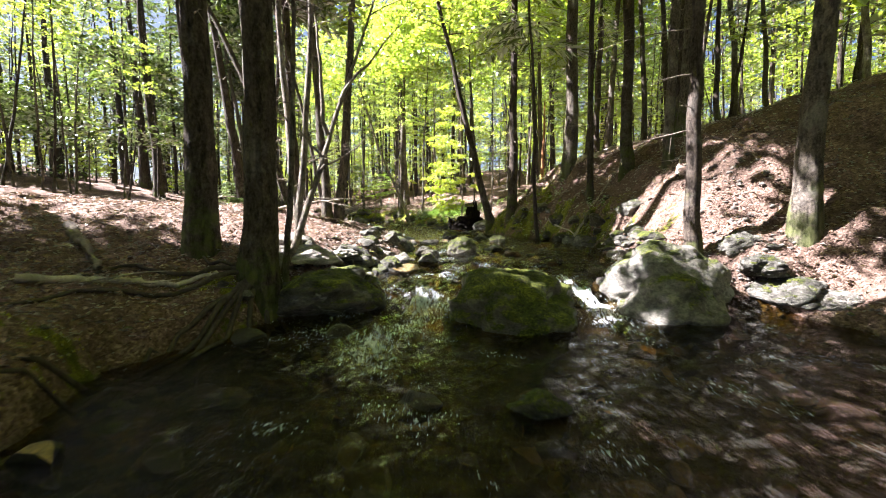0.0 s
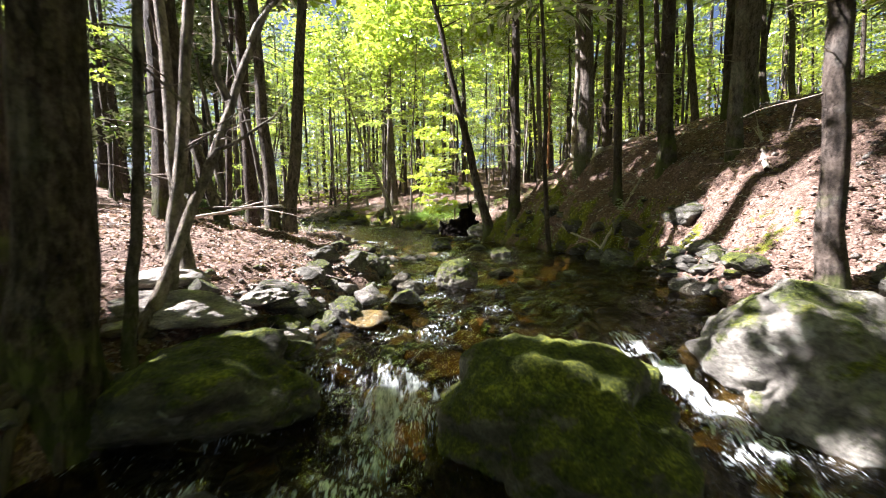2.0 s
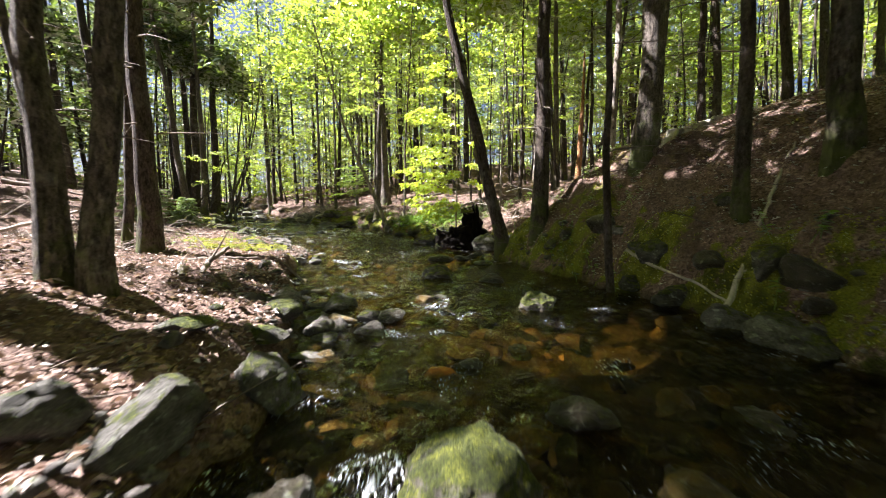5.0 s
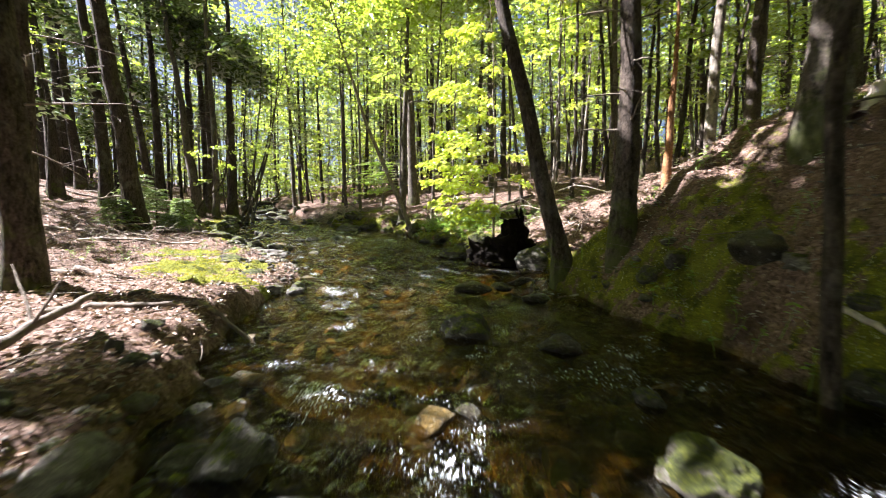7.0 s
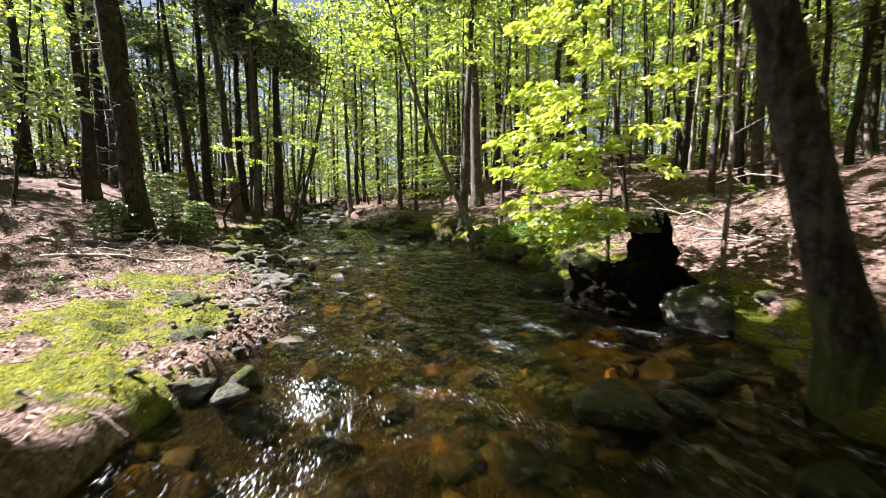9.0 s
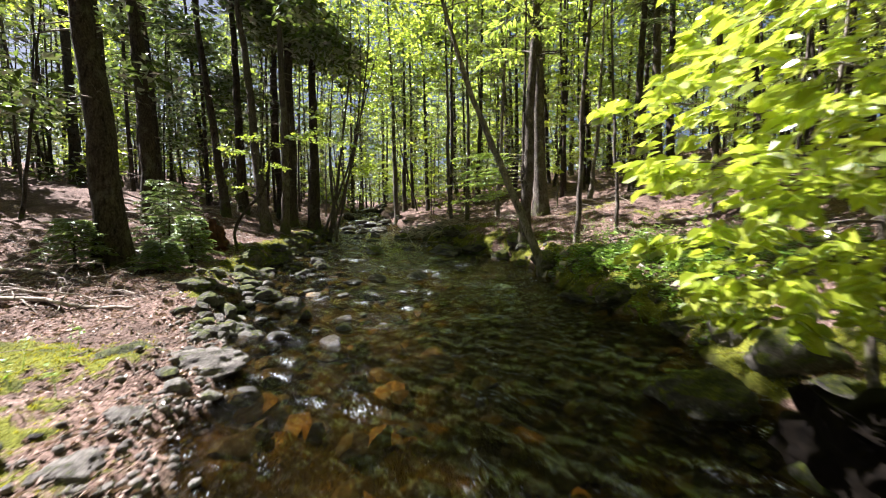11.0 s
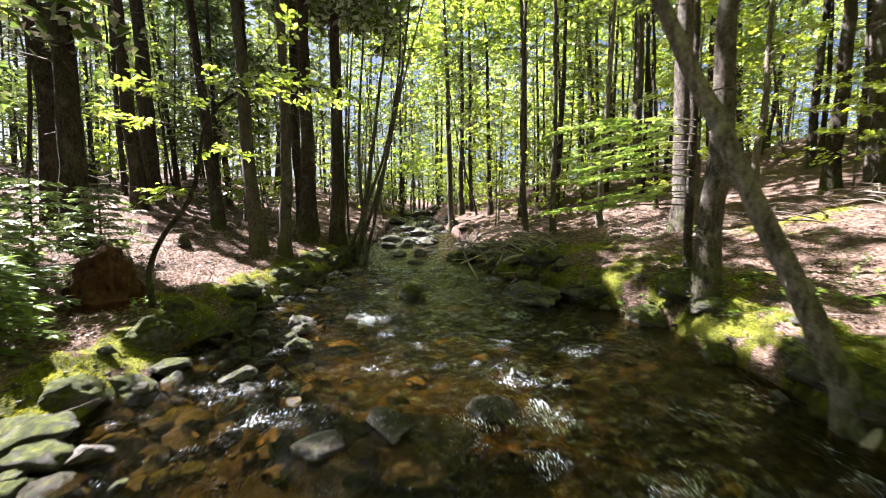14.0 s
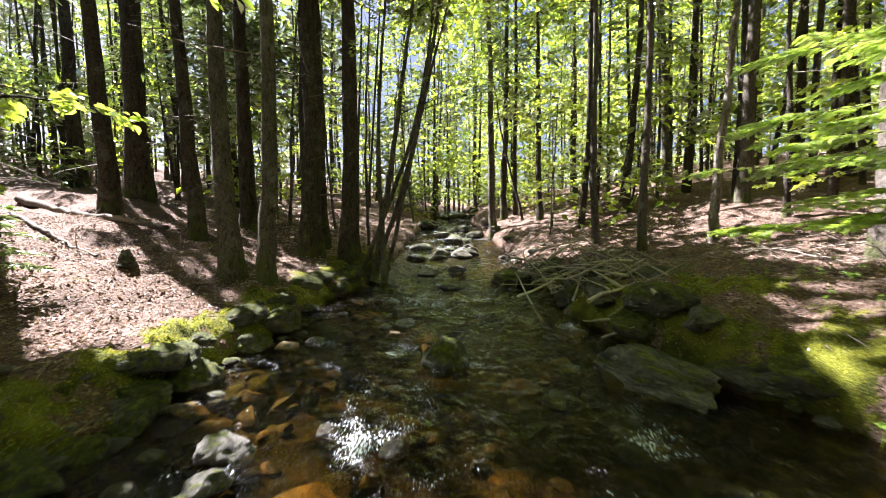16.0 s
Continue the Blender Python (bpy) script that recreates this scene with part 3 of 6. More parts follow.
FOAM += [  # the upper steps
    # around (-7.7, 25.16) white water is drawn in place of sun sparkle
    (-9.48, 28.86, 0.55, 0.16, 0.85), (-8.9, 29.6, 0.4, 0.16, 0.78), (-10.0, 28.85, 0.4, 0.16, 0.8), (-10.6, 28.4, 0.35, 0.2, 0.6), (-7.7, 25.16, 0.3, 0.3, 0.72), (-7.32, 24.9, 0.3, 0.4, 0.6), (-7.9, 25.6, 0.3, 0.3, 0.6), (-6.38, 26.7, 0.4, 0.2, 0.45), (-5.44, 26.28, 0.45, 0.22, 0.5),
    (-14, 36.6, 1.1, 0.35, 0.7), (-11.8, 32.5, 0.9, 0.3, 0.55), (-13.4, 34.4, 0.9, 0.3, 0.6), (-14.8, 38.5, 1.1, 0.35, 0.7), (-15.8, 40.5, 1.1, 0.35, 0.7), (-17.4, 43, 1.2, 0.4, 0.75), (-19, 46, 1.2, 0.5, 0.8),
]


def make_water():
    q = graded(((-14, -2, 0.5), (-2, 36, 0.07), (36, 60, 0.25), (60, 140, 2.0)))
    n = 96
    l, r = curve(LEFT, q) - 0.45, curve(RIGHT, q) + 0.45
    s = np.linspace(0, 1, n)
    x = l[:, None] + (r - l)[:, None] * s[None]
    y = np.repeat(q[:, None], n, 1)
    foam = 0.10 + 0.10 * lumps(x, y, 2.2, 15) * smooth(y, 4, 6)
    slope = 0.55 * smooth(y, 13, 22)
    for fx, fy, across, along, strength in FOAM:
        k = 0.55 * smooth(np.array(fy), 13, 22)
        c = 1 / np.sqrt(1 + k * k)
        dx, dy = x - fx, y - fy
        far = ((dx + dy * k) * c / across / 1.4) ** 2 + ((dy - dx * k) * c / along / 1.5) ** 2
        foam = np.maximum(foam, strength * (1.35 if fy < 5.3 else 1.03 if fy < 8 else 0.9 if fy < 18 else 0.95 if fy < 28 else 1.3) * np.exp(-far))
    flow = np.stack([x + slope * y, y - slope * x, 0 * x], -1)
    z = level(x, y) + 0.022 * lumps(flow[..., 0], flow[..., 1] * 0.6, 0.55, 11) + 0.011 * lumps(flow[..., 0], flow[..., 1] * 0.7, 0.22, 12)
    z = z + np.clip(foam, 0, 1) * (0.06 * lumps(flow[..., 0], flow[..., 1] * 0.5, 0.3, 13) + 0.03 * lumps(flow[..., 0], flow[..., 1], 0.13, 14) + 0.02)
    k = np.arange(x.size).reshape(x.shape)
    f = np.stack([k[:-1, :-1], k[:-1, 1:], k[1:, 1:], k[1:, :-1]], -1).reshape(-1, 4)
    ob = build("water", np.stack([x, y, z], -1).reshape(-1, 3), f, WATER)
    attach(ob, "foam", foam.ravel())
    attach(ob, "flow", flow.reshape(-1, 3))
    tagged(ob, "clear brown stream water with white riffles over stones", "water", kind="structure")


make_ground()
make_water()


# ---- rocks ----
def rock_mesh(name, seed, detail, blocky, mat, cut=0.5, lump=1.0):
    """A rounded, partly split stone of unit width, with its base about at z = 0."""
    rng = np.random.default_rng(seed)
    bm = bmesh.new()
    bmesh.ops.create_icosphere(bm, subdivisions=detail, radius=1.0)
    planes = [(unit(rng.normal(size=3) * np.array([1, 1, 0.8])), cut + 0.36 * rng.random()) for _ in range(blocky)]
    off = Vector(rng.random(3) * 50)
    for v in bm.verts:
        p = np.array(v.co)
        for n, d in planes:
            over = p @ n - d
            if over > 0:
                p = p - n * over * (0.94 if cut < 0.55 else 0.8)
        q = Vector(p)
        bump = lump * (0.26 * noise.noise(q * 1.1 + off) + 0.14 * noise.noise(q * 2.7 + off)) + (0.09 * noise.noise(q * 5.5 + off) + 0.05 * noise.noise(q * 12 + off) + 0.015 * noise.noise(q * 25 + off) if detail > 3 else 0.03 * noise.noise(q * 6 + off))
        v.co = Vector(p * (1 + bump)) * 0.5
    me = bpy.data.meshes.new(name)
    bm.to_mesh(me)
    bm.free()
    me.materials.append(mat)
    me.polygons.foreach_set("use_smooth", np.full(len(me.polygons), True))
    return me


ROCK_KINDS = {"grey": (ROCK_GREY, "grey granite rock with lichen and some moss"), "pale": (ROCK_PALE, "pale dry stone lying on the bank"), "moss": (ROCK_MOSS, "rock thickly grown with green moss"), "wet": (ROCK_WET, "dark wet rock standing in the stream"), "ochre": (ROCK_OCHRE, "ochre stone under the stream's water")}
ROCK_SHAPES = {k: [rock_mesh("rock", 100 + 10 * i + j, 3, 6 + j % 5, ROCK_KINDS[k][0]) for j in range(5)] for i, k in enumerate(ROCK_KINDS)}


ROUGH_SHAPES = {k: [rock_mesh("rock", 160 + 10 * i + j, 4, 9, ROCK_KINDS[k][0], (0.42, 0.42, 0.52, 0.5, 0.5)[i], 0.9) for j in range(4)] for i, k in enumerate(ROCK_KINDS)}


LUSH_SHAPES = [rock_mesh("rock", 190 + j, 4, 4, ROCK_LUSH, 0.62, 0.9) for j in range(3)]


def rock(kind, x, y, z, width, flat, turn, seed, name="rock", label="", deep=1.0, tip=0.0, me=None):
    """A stone of that width, flat times as high, whose middle lies at z."""
    ob = new(name, me or ROCK_SHAPES[kind][seed % 5])
    ob.matrix_basis = Matrix.Translation((x, y, z)) @ Euler((tip, tip * 0.6, turn)).to_matrix().to_4x4() @ Matrix.Diagonal((width, width * deep, width * flat, 1))
    return tagged(ob, label or ROCK_KINDS[kind][1], "rock", "rocks of the stream")


def big_rock(seed, mat, planes=7, cut=0.58, lump=1.15, **given):
    me = rock_mesh("boulder", seed, 5, planes, mat, cut, lump)
    return rock("grey", me=me, name="boulder", seed=0, **given)


big_rock(7, ROCK_LUSH, planes=2, cut=0.76, lump=1.0, x=0.8, y=4.6, z=0.06, width=1.45, flat=0.66, turn=0.3, deep=0.95, label="large boulder covered with bright green moss amid the rapids")
big_rock(13, ROCK_LICHEN, planes=8, cut=0.56, x=2.75, y=5.0, z=0.26, width=1.9, flat=0.64, turn=0.5, deep=0.85, tip=0.06, label="large pale granite boulder with lichen beside the small fall")
big_rock(21, ROCK_MOSS, x=-1.42, y=4.85, z=0.16, width=1.6, flat=0.52, turn=0.1, deep=0.75, label="low dark boulder with moss at the foot of a tree")
big_rock(34, ROCK_LUSH, planes=3, cut=0.75, lump=0.7, x=0.31, y=7.02, z=0.66, width=0.5, flat=0.86, turn=0.4, label="rounded mossy boulder standing in the stream")
big_rock(35, ROCK_GREY, x=1.62, y=16.75, z=0.98, width=0.85, flat=0.62, turn=2.0, deep=0.8, label="pale grey boulder beside the black stump")
big_rock(36, ROCK_MOSS, x=0.9, y=17.4, z=0.82, width=1.0, flat=0.45, turn=0.7, deep=0.7, label="low mossy boulder at the water's edge")
big_rock(37, ROCK_MOSS, x=-0.05, y=18.4, z=0.92, width=0.75, flat=0.6, turn=0.2, deep=0.8, label="yellow-green mossy boulder at the water's edge")
big_rock(38, ROCK_GREY, x=-5.45, y=30.8, z=1.8, width=2.3, flat=0.36, turn=0.5, deep=0.6, label="flat dark granite slab lying on the bank")
big_rock(39, ROCK_GREY, x=-5.6, y=27.65, z=1.25, width=1.75, flat=0.30, turn=-0.5, deep=0.55, label="flat grey slab with moss at the water's edge")
big_rock(40, ROCK_MOSS, x=-4.2, y=27.9, z=1.4, width=1.5, flat=0.4, turn=0.3, deep=0.7, label="mossy slab at the water's edge")
big_rock(41, ROCK_MOSS, x=-9.0, y=31.9, z=1.5, width=1.5, flat=0.35, turn=0.6, deep=0.6, label="dark mossy slab at the water's edge")
big_rock(42, ROCK_PALE, planes=9, cut=0.42, lump=0.8, x=-4.45, y=17.35, z=0.98, width=1.05, flat=0.34, turn=0.9, deep=0.7, label="pale flat rock on the pebble bank")
big_rock(43, ROCK_GREY, x=3.45, y=12.2, z=1.3, width=1.1, flat=0.55, turn=0.3, deep=0.7, label="grey boulder in the shaded bank")
big_rock(44, ROCK_GREY, x=3.5, y=11.0, z=1.15, width=0.85, flat=0.55, turn=1.3, deep=0.7, label="grey boulder in the shaded bank")
big_rock(45, ROCK_WET, x=-5.1, y=22.6, z=0.88, width=0.95, flat=0.28, turn=0.3, label="low wet rock under the riffle")

for seed, x, y, wide, flat, turn, deep in ((50, -1.72, 5.22, 1.1, 0.3, 0.45, 0.55), (51, -1.18, 5.42, 0.7, 0.36, 1.2, 0.6), (56, -2.15, 5.55, 0.8, 0.28, 0.2, 0.6), (57, -1.45, 5.75, 0.6, 0.3, 2.2, 0.7), (58, -2.05, 5.02, 0.6, 0.34, 1.0, 0.6)):
    big_rock(seed, ROCK_SLAB, planes=9, cut=0.42, lump=0.8, x=x, y=y, z=height(x, y) + 0.03, width=wide, flat=flat, turn=turn, deep=deep, label="pale bleached slab on the bank above the rapids")
big_rock(52, ROCK_MOSS, planes=8, cut=0.48, x=-0.98, y=5.2, z=0.36, width=0.5, flat=0.5, turn=2.4, deep=0.8, label="mossy rock at the edge of the rapids")
big_rock(55, ROCK_LUSH, planes=3, cut=0.7, lump=0.8, x=1.38, y=10.22, z=0.66, width=0.4, flat=0.8, turn=1.0, label="small rounded rock with bright yellow-green moss in the stream")
big_rock(46, ROCK_GREY, x=4.05, y=5.45, z=0.78, width=0.7, flat=0.6, turn=0.3, deep=0.8, label="grey rock heaped behind the large boulder")
big_rock(47, ROCK_GREY, x=3.95, y=5.0, z=0.55, width=0.8, flat=0.42, turn=1.0, deep=0.7, label="flat grey rock heaped beside the large boulder")
big_rock(48, ROCK_GREY, x=4.0, y=4.7, z=0.3, width=0.65, flat=0.6, turn=2.2, deep=0.8, label="grey rock at the pool's edge")
big_rock(49, ROCK_PALE, x=4.35, y=4.4, z=0.2, width=0.6, flat=0.5, turn=0.2, deep=0.8, label="pale rock at the pool's edge")

# kind, x, y, width, height over width
ROCKS = []
ROCKS += [  # stretch of stream 1
    ("moss", 0.57, 2.35, 0.36, 0.5), ("wet", -0.17, 2.4, 0.3, 0.5), ("wet", -1, 3.9, 0.24, 0.7), 
    ("moss", -1.2, 5.62, 0.4, 0.5), ("ochre", -0.5, 5.76, 0.36, 0.5), ("moss", -0.72, 5.8, 0.3, 0.8), ("grey", -1.3, 5.9, 0.6, 0.45), ("moss", -0.78, 6, 0.28, 0.8),
    ("pale", -1.05, 6.02, 0.16, 0.7), ("pale", -0.9, 6.2, 0.18, 0.7), ("pale", -0.62, 6.25, 0.22, 0.6), ("moss", -0.2, 6.25, 0.34, 0.6), ("pale", -1.15, 6.35, 0.3, 0.7), ("wet", 2.85, 6.45, 0.4, 0.5),
]
ROCKS += [  # stretch of stream 2
    ("pale", -0.7, 6.52, 0.22, 0.7), ("pale", -0.92, 6.6, 0.28, 0.6), ("wet", -0.22, 6.65, 0.36, 0.6), ("pale", 3.25, 6.7, 0.28, 0.5), ("moss", -1.25, 6.75, 0.36, 0.6), ("pale", 2.9, 6.75, 0.42, 0.45),
    ("wet", -0.35, 7, 0.35, 0.7), ("ochre", 1.2, 7.05, 0.34, 0.45), ("grey", -1.3, 7.15, 0.36, 0.7), ("grey", -0.95, 7.2, 0.45, 0.6), ("wet", 0.95, 7.65, 0.34, 0.45), ("grey", -0.74, 7.95, 0.5, 0.8),
    ("grey", 3.65, 7.95, 0.55, 0.6), ("grey", 3.1, 8.8, 0.6, 0.6), ("moss", 3.2, 9.1, 0.5, 0.6), ("moss", -1.1, 9.1, 0.34, 0.6), ("pale", -0.35, 9.2, 0.3, 0.5), ("grey", 3, 9.3, 0.45, 0.75),
]
ROCKS += [  # stretch of stream 3
    ("pale", -0.85, 9.35, 0.28, 0.6), ("pale", -0.7, 9.4, 0.3, 0.6), ("pale", -1.3, 9.4, 0.24, 0.5), ("ochre", -0.7, 9.5, 0.4, 0.4), ("wet", -0.22, 9.7, 0.3, 0.5), ("pale", -1.3, 9.8, 0.34, 0.5),
    ("grey", -0.9, 10.2, 0.5, 0.5), ("grey", -1.12, 10.2, 0.28, 0.5), ("moss", 1.45, 11, 0.2, 0.7), ("wet", 1.14, 12.1, 0.4, 0.5), ("moss", 0.28, 12.4, 0.5, 0.7),
    ("wet", 1.2, 14, 0.4, 0.4), ("grey", -2.3, 14.2, 0.26, 0.6), ("grey", -2.7, 14.2, 0.5, 0.4), ("moss", -2.35, 14.4, 0.28, 0.7), ("wet", 0.3, 14.6, 0.6, 0.4), ("wet", 0.8, 14.7, 0.36, 0.4),
]
ROCKS += [  # stretch of stream 4
    ("moss", -3.4, 15, 0.4, 0.5), ("wet", 1.12, 15.1, 0.4, 0.4), ("moss", -4.2, 15.7, 0.6, 0.35), ("pale", -3.6, 16, 0.36, 0.4), ("pale", -3.9, 16.5, 0.32, 0.4), ("moss", -5, 17.3, 0.75, 0.5),
    ("pale", -5.6, 18.7, 0.42, 0.5), ("moss", -5.95, 19.3, 0.5, 0.5), ("moss", -6.7, 19.3, 0.8, 0.5), ("moss", -4.75, 19.45, 0.26, 0.8), ("pale", -6.15, 19.7, 0.38, 0.5), ("grey", -5.35, 19.8, 0.66, 0.5),
    ("wet", -5.6, 20.1, 0.5, 0.4), ("pale", -6.5, 20.1, 0.46, 0.5), ("moss", -6.1, 20.2, 0.7, 0.5), ("moss", -7.5, 20.9, 0.9, 0.5), ("pale", -7.05, 21.1, 0.46, 0.5), ("pale", -7.9, 21.85, 0.34, 0.5),
]
ROCKS += [  # stretch of stream 5
    ("wet", -5.6, 22, 0.5, 0.4), ("moss", -1.1, 22, 0.7, 0.4), ("moss", -8.15, 22.3, 0.5, 0.5), ("wet", -5.3, 22.5, 0.62, 0.4), ("grey", -7.3, 22.5, 0.48, 0.45), ("moss", -7.9, 23, 0.42, 0.5),
    ("wet", -4.6, 23.1, 0.7, 0.4), ("moss", -9.5, 23.1, 0.65, 0.6), ("grey", -9, 23.35, 0.45, 0.5), ("moss", -7.45, 23.5, 0.5, 0.6), ("wet", -8.3, 23.6, 0.3, 0.6), ("grey", -7.95, 23.95, 0.45, 0.6),
    ("moss", -9.2, 24, 0.6, 0.6), ("grey", -9.55, 24.1, 0.36, 0.8), ("grey", -8.2, 24.25, 0.66, 0.5), ("moss", -9.9, 24.4, 0.95, 0.5), ("moss", -10, 24.7, 0.95, 0.5), ("moss", -10.6, 25.8, 0.9, 0.5),
]
ROCKS += [  # stretch of stream 6
    ("grey", -2, 26.2, 0.42, 0.5), ("moss", -10.95, 26.7, 0.75, 0.5), ("moss", -7.85, 26.8, 0.62, 0.65), ("moss", -3, 27, 1.2, 0.45), ("moss", -11.8, 28.2, 0.9, 0.5), ("moss", -12.4, 29.8, 0.9, 0.5),
    ("wet", -9.9, 30.4, 0.6, 0.35), ("wet", -11.3, 31.5, 0.6, 0.4), ("grey", -10.9, 32.2, 0.7, 0.5), ("wet", -13.2, 33.5, 0.7, 0.4), ("moss", -13.5, 33.8, 0.8, 0.45), ("wet", -12.3, 35, 0.9, 0.4),
    ("wet", -12.6, 35.6, 1, 0.4), ("wet", -14.6, 38, 0.9, 0.4), ("wet", -16, 39.5, 1.1, 0.4), ("wet", -18.7, 42, 1.3, 0.5), ("wet", -19.4, 42.8, 1.4, 0.4), ("wet", -19.8, 47, 1.5, 0.4),
]
for i, (kind, x, y, w, flat) in enumerate(ROCKS):
    if y > 23 and kind == "moss" and x < -8.5:
        w = w * 0.62
    elif 16.5 < y < 25 and x < -4:
        w = w * 0.72
    inside = curve(LEFT, y) < x < curve(RIGHT, y)
    base = float(level(x, y)) if inside else height(x, y)
    rock(kind, x, y, base + w * flat * (0.12 if inside else 0.06), w * 1.12, flat, i * 1.7, i, deep=0.72 + 0.25 * ((i * 7) % 5) / 4, me=ROUGH_SHAPES[kind][i % 4] if w > 0.29 else None)

# boulders strewn through the far reach
rng = np.random.default_rng(4)
for i in range(46):
    y = rng.uniform(33.0, 50.0)
    x = rng.uniform(curve(LEFT, y) - 0.7, curve(RIGHT, y) + 0.7)
    w = rng.uniform(0.35, 1.0)
    rock(("wet", "moss", "grey")[i % 3], x, y, max(height(x, y), float(level(x, y)) - 0.05) + 0.05 * w, w, rng.uniform(0.4, 0.6), rng.uniform(0, 6.3), i, deep=rng.uniform(0.6, 1.0))

# grey boulders along the far right edge
rng = np.random.default_rng(9)
for i in range(11):
    y = 28.2 + 0.48 * i
    x = curve(RIGHT, y) + rng.uniform(-0.15, 0.5)
    w = rng.uniform(0.5, 0.95)
    rock(("grey", "moss", "wet")[i % 3], x, y, height(x, y) + 0.05, w, rng.uniform(0.4, 0.6), rng.uniform(0, 6.3), i, deep=rng.uniform(0.6, 1.0), me=ROUGH_SHAPES[("grey", "moss", "wet")[i % 3]][i % 4])

# stones half sunk in the shaded bank
rng = np.random.default_rng(8)
for i in range(16):
    y = rng.uniform(7.5, 17.0)
    x = curve(RIGHT, y) + 0.05 + 0.9 * rng.random() ** 1.5
    w = rng.uniform(0.25, 0.6)
    rock(("moss", "moss", "moss", "wet")[i % 4], x, y, height(x, y) - 0.08 * w, w, rng.uniform(0.5, 0.8), rng.uniform(0, 6.3), i, deep=rng.uniform(0.6, 1.0), tip=rng.normal(0, 0.2))

# small wet stones that break the surface of the shallows
rng = np.random.default_rng(14)
for i in range(70):
    y = rng.uniform(18.5, 28.0) if i < 48 else rng.uniform(5.2, 11.5)
    x = curve(LEFT, y) + 0.25 + 2.6 * rng.random() ** 1.5
    w = rng.uniform(0.12, 0.36)
    kind = ("wet", "wet", "ochre", "moss", "grey")[i % 5]
    rock(kind, x, y, float(level(x, y)) - 0.02 * rng.random(), w, rng.uniform(0.35, 0.6), rng.uniform(0, 6.3), i, deep=rng.uniform(0.6, 1.0), tip=rng.normal(0, 0.15), label="" if kind == "wet" else "small stone breaking the surface of the shallows")

# moss-grown stones that line both edges upstream
rng = np.random.default_rng(12)
for i in range(46):
    left = i < 26
    y = 20.6 + 0.42 * i + rng.normal(0, 0.12) if left else 17.2 + 0.6 * (i - 26) + rng.normal(0, 0.12)
    x = curve(LEFT, y) + rng.uniform(-0.42, 0.12) if left else curve(RIGHT, y) + rng.uniform(-0.1, 0.4)
    w = rng.uniform(0.32, 0.72)
    kind = ("lush", "moss", "lush", "moss", "lush")[i % 5]
    me = LUSH_SHAPES[i % 3] if kind == "lush" else ROUGH_SHAPES[kind][i % 4]
    rock(kind if kind != "lush" else "moss", x, y, max(height(x, y), float(level(x, y))) - 0.02, w, rng.uniform(0.5, 0.75), rng.uniform(0, 6.3), i, deep=rng.uniform(0.65, 1.0), tip=rng.normal(0, 0.15), me=me)


def cobbles(name, mat, seed, count, place, label):
    """Stones past counting, joined."""
    rng = np.random.default_rng(seed)
    pile = Pile()
    shapes = []
    for me in [rock_mesh("cobble", seed + j, 2, 9, mat, 0.4, 0.7) for j in range(5)]:
        v = np.empty(len(me.vertices) * 3)
        me.vertices.foreach_get("co", v)
        shapes.append((v.reshape(-1, 3), np.array([p.vertices[:] for p in me.polygons])))
    for i in range(count):
        x, y, w = place(rng)
        v, f = shapes[i % 5]
        c, s = np.cos(a := rng.uniform(0, 6.3)), np.sin(a)
        v = (v * [w, w * rng.uniform(0.6, 1), w * rng.uniform(0.35, 0.65)]) @ np.array([[c, -s, 0], [s, c, 0], [0, 0, 1]])
        pile.add(v + [x, y, height(x, y) + 0.1 * w], f)
    ob = pile.build(name, mat)
    ob.data.set_sharp_from_angle(angle=radians(30))
    tagged(ob, label, "stones", kind="stuff")


def on_bed(rng):
    y = rng.uniform(1.0, 34.0)
    return rng.uniform(curve(LEFT, y) + 0.2, curve(RIGHT, y) - 0.2), y, 0.14 + 0.42 * rng.random() ** 1.5


def on_edges(rng):
    y = rng.uniform(2.0, 40.0)
    return (curve(LEFT, y) + rng.normal(0.0, 0.4) if rng.random() < 0.6 else curve(RIGHT, y) + rng.normal(0.05, 0.35)), y, 0.06 + 0.22 * rng.random() ** 1.6


def on_bars(rng):
    bx, by, spread = ((-0.95, 6.1, 0.9), (-1.05, 9.5, 0.9), (-6.0, 19.4, 0.9), (-5.6, 18.5, 0.7), (-7.0, 21.0, 0.9), (-8.1, 22.8, 0.9), (-9.0, 23.9, 0.8), (3.15, 6.6, 0.45))[rng.integers(0, 8)]
    y = by + rng.normal(0, spread)
    return bx + (curve(LEFT, y) - curve(LEFT, by)) * (bx < 3) + (rng.normal(0.2, 0.36) if bx < 3 else rng.normal(-0.15, 0.2)), y, 0.1 + 0.34 * rng.random() ** 1.6


cobbles("bar_stones", ROCK_GREY, 53, 420, on_bars, "pale angular cobbles heaped along the stream's edge")
cobbles("mossy_bar_stones", ROCK_MOSS, 54, 190, on_bars, "mossy cobbles among the stones of the edge")
cobbles("bed_stones", BED_STONE, 51, 900, on_bed, "ochre and brown stones on the stream's bed")
cobbles("edge_stones", ROCK_GREY, 52, 480, on_edges, "small grey stones along the water's edges")


